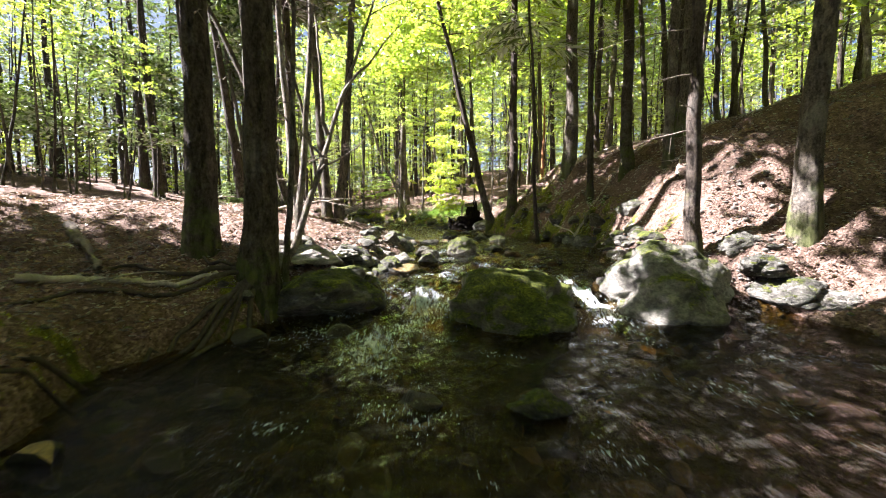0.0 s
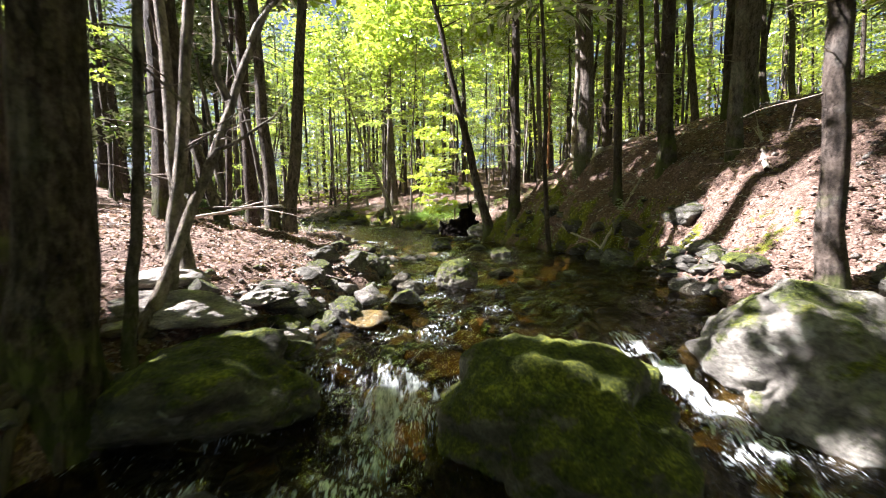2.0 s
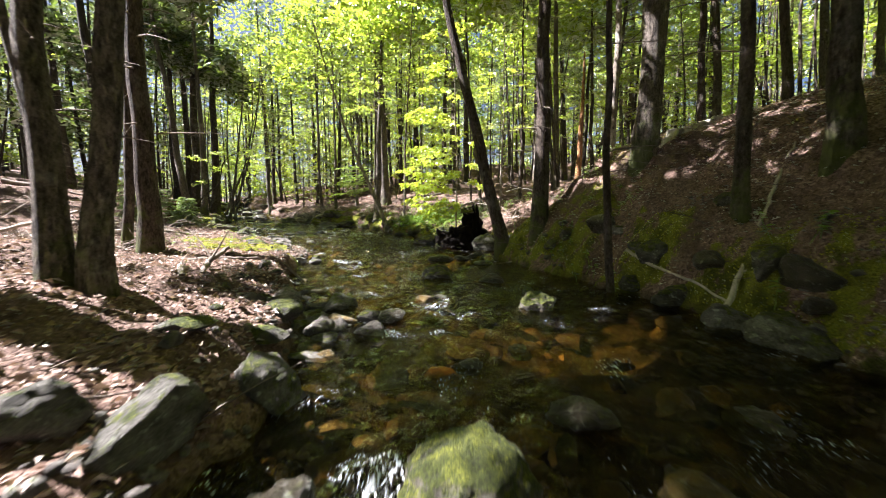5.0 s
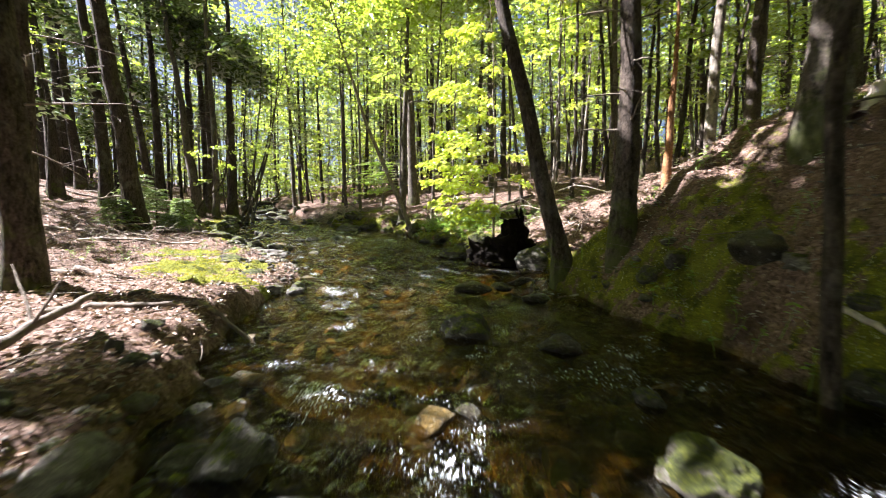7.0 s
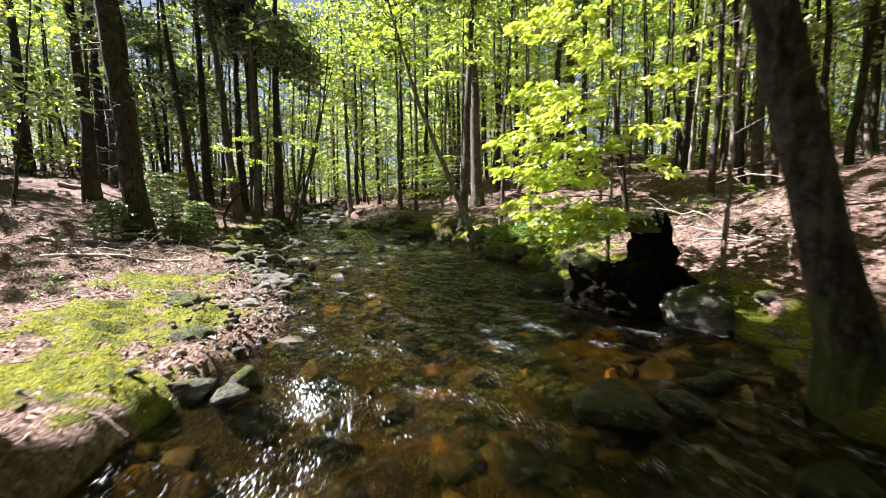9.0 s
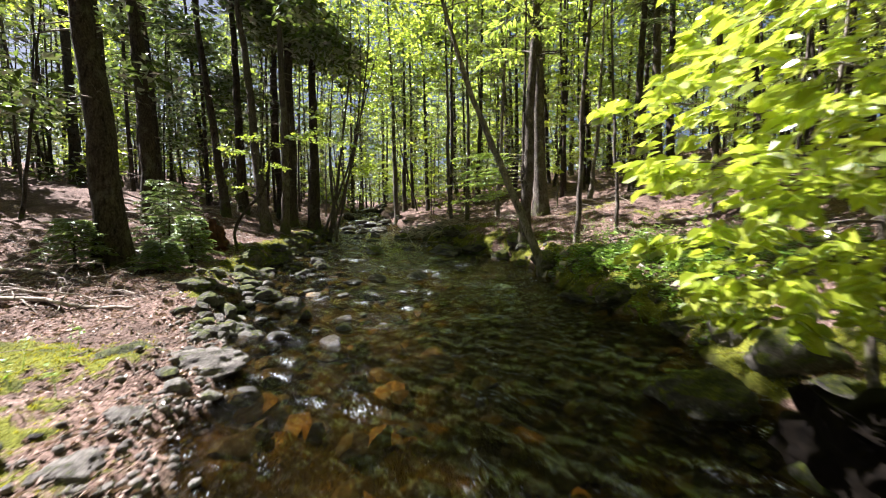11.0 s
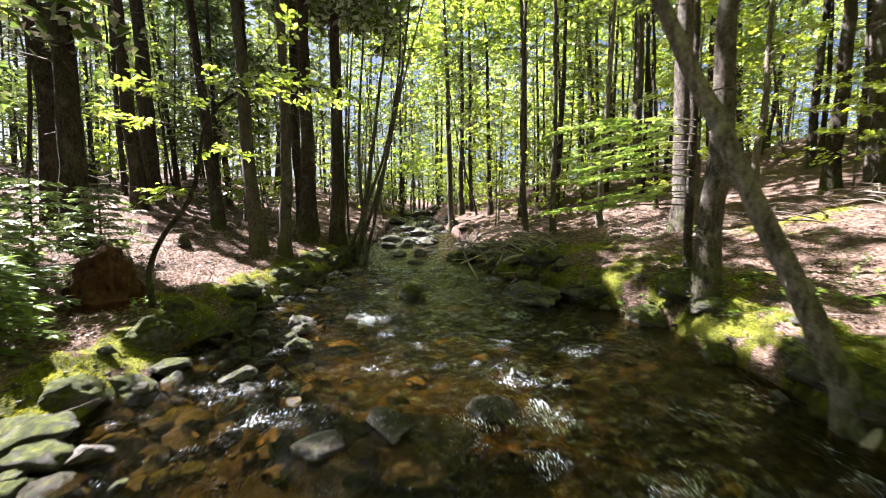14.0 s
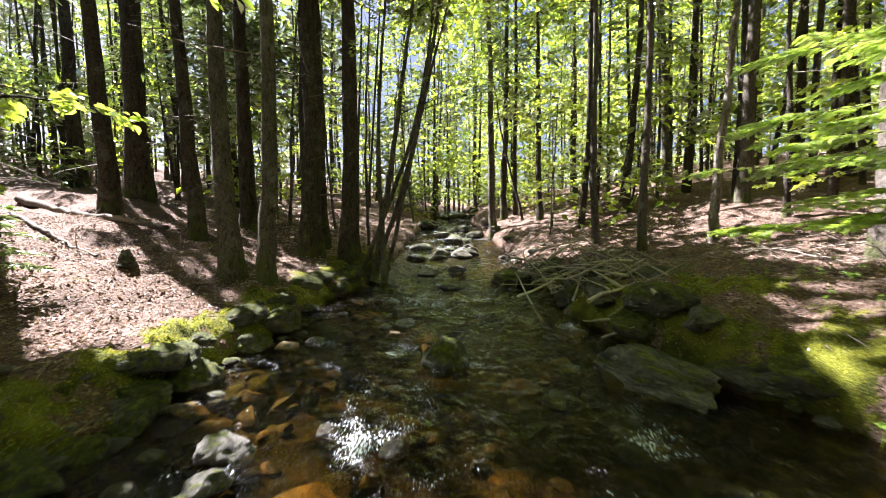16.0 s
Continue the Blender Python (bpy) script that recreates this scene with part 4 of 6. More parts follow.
def pebbles():
    """Gravel too small to pick apart, along the left edge."""
    rng = np.random.default_rng(6)
    pile = Pile()
    bm = bmesh.new()
    bmesh.ops.create_icosphere(bm, subdivisions=1, radius=0.5)
    v0 = np.array([v.co[:] for v in bm.verts])
    f0 = np.array([[v.index for v in f.verts] for f in bm.faces])
    bm.free()
    bars = ((-0.9, 6.2, 0.5, 350), (-1.0, 9.3, 0.4, 240), (-3.3, 16.0, 0.5, 280), (-5.9, 19.3, 0.6, 450), (-7.6, 22.2, 0.5, 280), (3.2, 7.6, 0.4, 240), (-4.4, 17.6, 0.4, 300), (4.0, 5.2, 0.4, 250), (-8.6, 23.4, 0.4, 300))
    for bx, by, spread, count in bars:
        for _ in range(count):
            y = by + rng.normal(0, spread * 1.6)
            x = bx + (curve(LEFT, y) - curve(LEFT, by)) + rng.normal(0, spread * 0.6)
            w = rng.uniform(0.02, 0.09)
            v = v0 * (1 + 0.35 * (rng.random((len(v0), 1)) - 0.5)) * np.array([w, w * rng.uniform(0.6, 1), w * rng.uniform(0.4, 0.8)])
            c, s = np.cos(a := rng.uniform(0, 6.3)), np.sin(a)
            v = v @ np.array([[c, -s, 0], [s, c, 0], [0, 0, 1]])
            pile.add(v + [x, y, height(x, y) + 0.15 * w], f0)
    tagged(pile.build("gravel", ROCK_PALE), "pale gravel and pebbles along the stream's edge", "gravel", kind="stuff")


pebbles()


# ---- trees ----
def trunk_line(tall, lean, bow, rng, steps):
    z = np.linspace(0, 1, steps) ** 1.25 * tall
    k = z / tall
    drift = np.cumsum(rng.normal(0, 0.012, (steps, 2)), 0) * tall / steps * 3
    x = lean[0] * z + bow[0] * tall * np.sin(k * np.pi) * 0.5 + drift[:, 0]
    y = lean[1] * z + bow[1] * tall * np.sin(k * np.pi) * 0.5 + drift[:, 1]
    p = np.stack([x, y, z], -1)
    p[0, :2] = 0
    return p


def make_trunk(tree, p, r, rng, mat, sides=14, flare=0.55, name="trunk"):
    z = p[:, 2] - p[0, 2]
    tall = z[-1]
    rad = r * (1 - 0.8 * (z / tall) ** 0.85) + r * flare * np.exp(-z / (r * 1.6))
    w = np.linspace(0, 2 * np.pi, sides, endpoint=False)
    roots = np.abs(np.cos(w * (2 + rng.integers(0, 2)) / 1.0 * 0.5 + rng.random() * 6))
    lobes = 1 + 0.5 * flare * np.exp(-z / (r * 1.5))[:, None] * (roots[None] - 0.5)
    q = p.copy()
    q[0, 2] -= 0.3 + 1.6 * r
    v, f = tube(q, rad, sides, 0.09, rng, lobes)
    return build(name, v, f, mat, tree), rad


def at_height(p, z):
    return np.array([np.interp(z, p[:, 2], p[:, k]) for k in range(3)])


def bough(start, towards, length, r, rng, droop=0.0, steps=6, wiggle=0.06):
    d = unit(np.asarray(towards, float))
    s = np.linspace(0, 1, steps)
    p = start + d * (length * s)[:, None] + np.cumsum(rng.normal(0, wiggle * length / steps, (steps, 3)), 0)
    p[:, 2] -= droop * length * s ** 2
    p[0] = start
    return p, r * (1 - 0.85 * s)


def needle_sprays(p, rng, count, length, width, spread):
    """Flat needle sprays to both sides of a bough."""
    k = rng.uniform(0.15, 1.0, count)
    i = k * (len(p) - 1)
    a = np.stack([np.interp(i, np.arange(len(p)), p[:, c]) for c in range(3)], -1)
    d = unit(p[-1] - p[0])
    side = unit(np.cross(d, [0, 0, 1.0]))
    s = np.where(rng.random(count) < 0.5, -1.0, 1.0)[:, None]
    axis = d * rng.uniform(0.3, 1.0, (count, 1)) + side * s * rng.uniform(0.4, 1.1, (count, 1)) + [0, 0, -0.25] + rng.normal(0, 0.18, (count, 3))
    a = a + side * s * rng.random((count, 1)) * spread * (1.1 - k[:, None])
    normal = np.array([0, 0, 1.0]) + rng.normal(0, 0.35, (count, 3))
    return leaves(a, axis, normal, length * rng.uniform(0.6, 1.3, count), width * rng.uniform(0.7, 1.3, count), curl=0.04)


def conifer(seed, tall, r, lean=(0, 0), bow=(0, 0), crown_from=5.0, dead_from=1.2, dead=26, boughs=24, sprays=30, reach=1.7, mat=None, label="", name="conifer_tree", needles=None, sides=14, name_parts=True, flare=0.45):
    rng = np.random.default_rng(seed)
    tree = new(name)
    p = trunk_line(tall, lean, bow, rng, 26)
    make_trunk(tree, p, r, rng, mat or BARK_DARK, sides, flare)
    pile, single = Pile(), name_parts
    for _ in range(dead):
        if single:
            pile = Pile()
        z = dead_from + (crown_from + 2 - dead_from) * rng.random() ** 0.8
        a = rng.uniform(0, 6.3)
        b, rad = bough(at_height(p, z), (np.cos(a), np.sin(a), rng.uniform(-0.25, 0.3)), rng.uniform(0.3, 1.6), r * 0.07 + 0.004, rng, 0.15, 6 if single else 5)
        pile.add(*tube(b, rad, 4 if single else 3))
        for _ in range(2 if single else 1):
            j = rng.integers(1, 4)
            c, rad2 = bough(b[j], b[j] - b[j - 1] + rng.normal(0, 0.12, 3), rng.uniform(0.15, 0.5), 0.005, rng, 0.1, 3)
            pile.add(*tube(c, rad2, 3))
        if single:
            pile.build("branch", TWIG, tree)
    green, pile = Pile(), Pile() if single else pile
    for i in range(boughs):
        z = crown_from + (tall - crown_from) * (i + rng.random()) / boughs
        a = rng.uniform(0, 6.3)
        far = reach * (0.35 + 0.65 * (1 - (z - crown_from) / (tall - crown_from))) * rng.uniform(0.6, 1.15)
        b, rad = bough(at_height(p, z), (np.cos(a), np.sin(a), rng.uniform(0.0, 0.35)), far, r * 0.11 + 0.004, rng, 0.28, 6 if single else 4)
        pile.add(*tube(b, rad, 4 if single else 3))
        green.add(*needle_sprays(b, rng, int(sprays * 1.4), 0.38, 0.10, 0.5))
    tagged(pile.build("twigwork", TWIG, tree), kind="stuff")
    tagged(green.build("crown", needles or NEEDLE, tree, False), kind="stuff")
    return tagged(tree, label or "tall dark-barked conifer with bare dead lower twigs", "tree", "trees of the wood")


def leaf_fan(start, towards, length, rng, wood, green, size, count, r=0.012, full=False, droop=0.12, thin=False):
    """A bough with side twigs that hold flat layers of leaves."""
    b, rad = bough(start, towards, length, r, rng, droop, 7)
    wood.add(*(tube(b[::2], rad[::2], 3) if thin else tube(b, rad, 4)))
    twigs = max(3, int(length * (4 if full else 2.6)))
    each = max(2, count // twigs)
    d = unit(b[-1] - b[0])
    side = unit(np.cross(d, [0, 0, 1.0]))
    for i in range(twigs):
        k = 0.2 + 0.8 * (i + rng.random()) / twigs
        o = np.array([np.interp(k * 6, np.arange(7), b[:, c]) for c in range(3)])
        s = 1 if i % 2 else -1
        c, rad2 = bough(o, d * rng.uniform(0.5, 1.0) + side * s * rng.uniform(0.4, 1.0) + [0, 0, rng.normal(0, 0.12)], length * rng.uniform(0.2, 0.5) * (1.25 - k) + 0.12, r * 0.4, rng, 0.1, 3)
        if not thin:
            wood.add(*tube(c, rad2, 3))
        e = unit(c[-1] - c[0])
        es = unit(np.cross(e, [0, 0, 1.0]))
        t = rng.uniform(0.1, 1.05, each)[:, None]
        at = c[0] + (c[-1] - c[0]) * t + rng.normal(0, 0.03, (each, 3))
        turn = np.where(np.arange(each) % 2, -1.0, 1.0)[:, None]
        axis = e * rng.uniform(0.3, 0.9, (each, 1)) + es * turn * rng.uniform(0.4, 1.0, (each, 1)) + [0, 0, -0.25] + rng.normal(0, 0.15, (each, 3))
        normal = np.array([0, 0, 1.0]) + rng.normal(0, 0.62, (each, 3))
        ln = size * rng.uniform(0.65, 1.25, each)
        green.add(*leaves(at, axis, normal, ln, ln * 0.58, full))


def broadleaf(seed, tall, r, lean=(0, 0), bow=(0, 0), crown_from=3.0, boughs=26, count=70, reach=2.2, size=0.13, mat=None, leaf=None, label="", name="broadleaf_tree", sides=12, full=False, stubs=10, up=(0.1, 0.7), name_parts=True):
    rng = np.random.default_rng(seed)
    tree = new(name)
    p = trunk_line(tall, lean, bow, rng, 24)
    make_trunk(tree, p, r, rng, mat or BARK_GREY, sides, 0.45)
    wood, green = Pile(), Pile()
    for i in range(boughs):
        z = crown_from + (tall * 0.98 - crown_from) * (i + rng.random()) / boughs
        a = i * 2.4 + rng.normal(0, 0.4)
        far = reach * rng.uniform(0.5, 1.1) * (1.05 - 0.5 * (z - crown_from) / (tall - crown_from))
        leaf_fan(at_height(p, z), (np.cos(a), np.sin(a), rng.uniform(*up)), far, rng, wood, green, size, count, r * 0.13 + 0.004, full, thin=not name_parts)
    for _ in range(stubs):
        z = rng.uniform(0.8, crown_from + 1)
        a = rng.uniform(0, 6.3)
        b, rad = bough(at_height(p, z), (np.cos(a), np.sin(a), rng.uniform(-0.1, 0.5)), rng.uniform(0.2, 1.0), 0.008, rng, 0.1)
        if name_parts:
            build("branch", *tube(b, rad, 4), TWIG, tree)
        else:
            wood.add(*tube(b, rad, 4))
    tagged(wood.build("twigwork", mat or BARK_GREY, tree), kind="stuff")
    tagged(green.build("crown", leaf or LEAF_GREEN, tree, False), kind="stuff")
    return tagged(tree, label or "slender grey-barked broadleaf tree with fresh green leaves", "tree", "trees of the wood")


def stand(tree, x, y, turn=0.0, scale=1.0, sink=0.0):
    tree.matrix_basis = pose(x, y, height(x, y) - sink, 0, 0, turn) @ Matrix.Scale(scale, 4)
    return tree


TAKEN = []


def near(tree, x, y):
    TAKEN.append((x, y))
    return stand(tree, x, y)


def pine(seed, x, y, r, lean=(0, 0), **given):
    return near(conifer(seed, given.pop("tall", 16.0), r, lean, given.pop("bow", (0, 0)), **given), x, y)


def maple(seed, x, y, r, lean=(0, 0), **given):
    return near(broadleaf(seed, given.pop("tall", 11.0), r, lean, given.pop("bow", (0, 0)), **given), x, y)


THIN = dict(boughs=9, count=36, size=0.13)
# the left bank, from the pool upstream
pine(1, -2.95, 4.95, 0.18, (-0.005, 0.0), crown_from=11.5, dead=14, label="stout rough-barked conifer lit along one edge")
roots_of = pine(2, -2.02, 4.5, 0.185, (0.0, 0.01), crown_from=11.5, dead=10, label="stout dark conifer with spread roots on the stream bank")
maple(3, -1.9, 5.2, 0.05, (-0.07, 0.04), bow=(0.11, 0.03), tall=8, crown_from=4.5, mat=BARK_PALE, label="thin crooked pale-barked tree", boughs=4, count=24, size=0.13)
maple(4, -1.92, 5.5, 0.055, (0.02, 0.05), bow=(-0.08, 0.02), tall=9, crown_from=5, mat=BARK_PALE, label="thin pale-barked tree beside a crooked one", boughs=4, count=24, size=0.13)
maple(5, -1.85, 4.75, 0.04, (0.0, 0.05), bow=(0.04, 0), tall=7, crown_from=4.5, mat=BARK_GREY, label="thin dark leaning tree on the bank", boughs=4, count=24, size=0.13)
forked = maple(6, -1.92, 4.95, 0.05, (0.25, 0.27), tall=4.2, crown_from=3.4, mat=BARK_PALE, label="leaning bare-stemmed tree with a broken fork", boughs=4, count=24, size=0.13)
frng = np.random.default_rng(66)
for start, towards, far, r in (((0.42, 0.45, 1.72), (-0.15, 0.1, 1.0), 1.9, 0.03), ((0.55, 0.58, 2.2), (0.6, 0.2, 0.8), 1.3, 0.022), ((0.3, 0.32, 1.2), (0.8, -0.1, 0.35), 0.8, 0.014), ((0.35, 0.38, 1.45), (-0.7, -0.3, 0.5), 0.9, 0.014)):
    b, rad = bough(np.array(start), towards, far, r, frng, -0.1, 9, 0.16)
    build("branch", *tube(b, rad + 0.003, 6, 0.15, frng), BARK_PALE, forked)
pine(7, -3.55, 8.0, 0.23, (-0.02, 0.0), crown_from=11, dead=30)
maple(8, -2.95, 8.2, 0.085, (-0.5, 0.05), bow=(0.1, 0), tall=8, crown_from=5, label="grey tree leaning far over from the bank", **THIN)
maple(9, -2.35, 8.45, 0.1, (-0.07, 0.02), tall=11, crown_from=5.5, stubs=16, **THIN)
maple(10, -2.15, 8.5, 0.1, (0.05, 0.03), bow=(0.03, 0), tall=11, crown_from=5.5, stubs=16, **THIN)
maple(11, -2.5, 8.7, 0.045, (-0.22, 0.0), tall=8, crown_from=5, **THIN)
pine(12, -4.42, 12.3, 0.165, (-0.03, 0), crown_from=6, dead=44, label="dark conifer with many dead twigs on the sunny bank")
pine(13, -5.6, 13.4, 0.09, (0.02, 0.01), tall=13, crown_from=9, boughs=8, dead=34)
pine(14, -9.6, 20.0, 0.28, (-0.15, 0), crown_from=12, boughs=12, dead=40, label="stout dark conifer leaning back from the stream")
# the left bank far up
for n, (x, y, r, lean) in enumerate(((-14.0, 23.7, 0.25, -0.09), (-16.8, 24.3, 0.25, -0.07), (-18.4, 26.9, 0.24, -0.06), (-16.4, 29.6, 0.24, -0.04), (-15.6, 31.2, 0.22, -0.03))):
    pine(25 + n, x, y, r, (lean, 0), crown_from=12, boughs=6, dead=34, label="stout dark conifer in the close stand above the bank")
pine(16, -15.3, 27.55, 0.19, (-0.17, 0.02), boughs=13, crown_from=7, dead=30)
pine(17, -12.3, 26.7, 0.19, (-0.16, 0.05), boughs=6, crown_from=9, dead=26, mat=BARK_GREY, label="grey mossy-footed conifer at the stream's edge")
pine(18, -11.7, 27.0, 0.16, (-0.05, 0.02), boughs=6, crown_from=9, dead=26, mat=BARK_GREY, label="grey conifer beside a twin at the stream's edge")
pine(19, -20.6, 28.4, 0.33, (-0.04, 0), boughs=13, crown_from=11, dead=26)
pine(20, -27.0, 28.6, 0.3, (0, 0), crown_from=11, dead=26)
pine(21, -22.6, 29.3, 0.27, (-0.06, 0), boughs=13, crown_from=7, dead=26)
pine(22, -13.5, 29.5, 0.27, (0.0, 0), boughs=7, crown_from=11, dead=30, label="very stout dark conifer in a close group")
pine(23, -12.7, 30.0, 0.25, (0.01, 0), boughs=7, crown_from=11, dead=30, label="very stout dark conifer in a close group")
pine(24, -14.5, 30.6, 0.22, (-0.02, 0), boughs=13, crown_from=11, dead=30)
for i, (lx, ly) in enumerate(((0.18, 0.1), (0.3, 0.05), (0.07, 0.12), (0.24, 0.2), (-0.05, 0.1))):
    maple(30 + i, -12.3 + 0.2 * i, 29.9 + 0.2 * (i % 2), 0.06 + 0.012 * (i % 3), (lx * 0.6, ly), bow=(0.16 - 0.07 * i, 0.04), tall=11, crown_from=4, label="thin curved stem of a many-stemmed clump", leaf=LEAF_BRIGHT, **THIN)
# the right bank
maple(40, 4.5, 5.05, 0.15, (0.05, -0.01), tall=12, crown_from=5, mat=BARK_GREY, label="pale-barked tree on the boulder bank")
pine(41, 3.45, 5.55, 0.105, (0.01, 0.01), crown_from=9, dead=30, tall=14)
maple(42, 4.5, 8.25, 0.1, (0.02, 0), tall=13, crown_from=6, mat=BARK_GREY)
pine(43, 4.4, 9.8, 0.14, (0.02, 0), crown_from=7, dead=24)
pine(44, 5.3, 9.1, 0.15, (0.01, 0), crown_from=7, dead=20, mat=BARK_GREY)
pine(45, 5.95, 10.4, 0.11, (0.02, 0), crown_from=7, dead=20)
pine(46, 3.7, 10.2, 0.085, (-0.01, 0), tall=12, crown_from=5, dead=24)
pine(47, 2.6, 11.0, 0.055, (-0.05, 0), tall=12, crown_from=5, dead=26)
pine(48, 2.4, 14.1, 0.165, (0.0, 0), crown_from=5.5, dead=40, label="straight dark conifer on the mossy bank")
maple(49, 1.75, 14.75, 0.145, (-0.25, 0.03), bow=(-0.01, 0), tall=12, crown_from=6, mat=BARK_DARK, label="dark tree leaning out over the stream")
pine(50, 3.95, 13.05, 0.215, (0.02, 0), tall=18, crown_from=8, dead=10, flare=0.3, mat=BARK_GREY, label="very stout grey pine with flared roots on the slope")
maple(51, 5.1, 17.0, 0.12, (0.03, 0), tall=13, crown_from=6, mat=BARK_PALE, label="pale birch on the slope")
pine(52, 6.95, 18.6, 0.16, (0.0, 0), crown_from=6, dead=20)
maple(53, 2.05, 17.4, 0.035, (0.02, 0.02), tall=6, crown_from=2.6, mat=BARK_PALE, leaf=LEAF_BRIGHT, boughs=14, count=40, size=0.11, reach=1.3, name="sapling", label="thin pale sapling with bright leaves")
maple(54, -2.75, 26.5, 0.175, (0.03, 0), tall=12, crown_from=5, mat=BARK_GREY, label="mossy grey tree standing on the stream bank")
maple(55, -1.9, 24.05, 0.105, (-0.38, 0.0), bow=(-0.05, 0), tall=9, crown_from=6, mat=BARK_PALE, label="lichen-spotted pale tree leaning over the stream")
maple(56, -1.3, 25.2, 0.07, (0.04, 0), tall=11, crown_from=5, mat=BARK_GREY)
maple(57, -2.85, 30.8, 0.28, (-0.03, 0.0), tall=16, crown_from=6, mat=BARK_GREY, label="stout old tree with a broad flared foot")
pine(58, 1.8, 35.0, 0.24, (-0.03, 0), crown_from=7, dead=20, mat=BARK_GREY)
pine(59, 0.7, 34.6, 0.2, (0.02, 0), crown_from=7, dead=20)
maple(60, -6.3, 32.7, 0.1, (-0.02, 0), tall=13, crown_from=6)
maple(61, -5.0, 33.0, 0.1, (0.04, 0), tall=13, crown_from=6, mat=BARK_PALE)
maple(62, -7.6, 34.2, 0.11, (-0.03, 0), tall=13, crown_from=6)

# a snag of bare orange wood
snag = new("dead_tree")
TAKEN.append((3.85, 16.2))
srng = np.random.default_rng(70)
make_trunk(snag, trunk_line(4.2, (0.02, 0), (0, 0), srng, 18), 0.1, srng, BARK_ORANGE, 10)
tagged(stand(snag, 3.85, 16.2), "broken dead trunk of bare orange wood", "tree", "trees of the wood")

# bare roots of the bank tree
rrng = np.random.default_rng(71)
for i, (a, far) in enumerate(((200, 1.5), (232, 2.3), (255, 1.9), (266, 3.4), (262, 2.8), (258, 3.2), (275, 1.4), (300, 1.0), (330, 0.9), (20, 0.8), (160, 0.9))):
    k = np.linspace(0, 1, 14)
    wave = 0.10 * np.sin(k * 7 + i) * k
    rx = 0.15 * np.cos(radians(a)) + far * k * np.cos(radians(a)) - wave * np.sin(radians(a))
    ry = 0.15 * np.sin(radians(a)) + far * k * np.sin(radians(a)) + wave * np.cos(radians(a))
    gz = surface(rx - 2.02, ry + 4.5)[0] - height(-2.02, 4.5)
    rz = np.maximum(gz, -0.5) + 0.05 * (1 - k) + 0.08 * np.exp(-k * 9) + 0.005
    v, f = tube(np.stack([rx, ry, rz], -1), 0.024 * (1 - 0.75 * k) + 0.006, 8, 0.15, rrng)
    build("root", v, f, ROOT, roots_of)

# the young beech beside the stump: level layers of bright leaves held out over the stream
beech = new("beech_sapling")
brng = np.random.default_rng(80)
bp = trunk_line(7.0, (-0.03, 0.0), (0.03, 0), brng, 18)
make_trunk(beech, bp, 0.035, brng, BARK_PALE, 8, 0.3)
wood, green = Pile(), Pile()
for z, a, far in ((0.65, 215, 1.0), (0.8, 238, 0.9), (0.95, 196, 1.25), (1.05, 222, 1.6), (1.2, 250, 1.0), (1.3, 206, 1.5), (1.42, 226, 2.0), (1.55, 240, 1.6), (1.65, 190, 1.3), (1.8, 214, 1.8), (1.95, 258, 1.1), (2.05, 228, 1.7), (2.2, 200, 1.4), (2.4, 236, 1.5), (2.6, 215, 1.6), (2.8, 180, 1.2), (3.0, 245, 1.3), (3.3, 208, 1.5), (3.6, 230, 1.3), (3.9, 190, 1.2), (4.3, 215, 1.2), (4.7, 240, 1.1), (5.1, 200, 1.0), (5.5, 120, 0.9), (4.5, 60, 1.0), (3.7, 100, 1.0), (2.9, 330, 1.0), (2.3, 20, 0.9), (1.7, 310, 0.8), (6.0, 225, 0.9), (6.5, 30, 0.7)):
    a = radians(a + brng.normal(0, 5))
    leaf_fan(at_height(bp, z), (np.cos(a), np.sin(a), brng.uniform(0.0, 0.22)), far, brng, wood, green, 0.115, int(120 * far), 0.012, True, 0.13)
tagged(wood.build("twigwork", BARK_PALE, beech), kind="stuff")
tagged(green.build("crown", LEAF_BRIGHT, beech, False), kind="stuff")
TAKEN.append((0.85, 18.15))
tagged(stand(beech, 0.85, 18.15), "young beech with level layers of bright green leaves", "tree", "trees of the wood")

# a crooked sapling that reaches out over the stream
crook = new("crooked_sapling")
crng = np.random.default_rng(81)
cp = np.array([(0, 0, -0.2), (0.02, 0, 0.15), (-0.1, 0.02, 0.45), (0.05, 0.05, 0.8), (0.35, 0.1, 1.15), (0.75, 0.15, 1.45), (0.95, 0.2, 1.9), (1.0, 0.22, 2.4), (1.25, 0.3, 2.75), (1.7, 0.4, 2.95)])
fine = np.linspace(0, len(cp) - 1, 40)
cp = np.stack([np.interp(fine, np.arange(len(cp)), cp[:, c]) for c in range(3)], -1)
for _ in range(2):
    cp[1:-1] = (cp[:-2] + cp[1:-1] * 2 + cp[2:]) / 4
v, f = tube(cp, 0.045 * (1 - 0.6 * np.linspace(0, 1, 40)), 8, 0.15, crng)
build("trunk", v, f, BARK_DARK, crook)
wood, green = Pile(), Pile()
for i, (j, ax, ay, az, far) in enumerate(((39, 1, 0.2, 0.1, 1.5), (38, 0.6, 0.8, 0.2, 1.2), (36, 0.8, -0.5, 0.15, 1.2), (33, 0.2, -0.9, 0.3, 1.1), (30, -0.6, -0.5, 0.3, 1.2), (28, -0.4, 0.8, 0.4, 1.0), (24, -0.9, 0.1, 0.1, 0.9), (39, 0.7, -0.1, 0.6, 1.2), (35, 0.9, 0.3, 0.5, 1.1))):
    leaf_fan(cp[j], (ax, ay, az), far, crng, wood, green, 0.09, 90, 0.012, True, 0.2)
tagged(wood.build("twigwork", BARK_DARK, crook), kind="stuff")
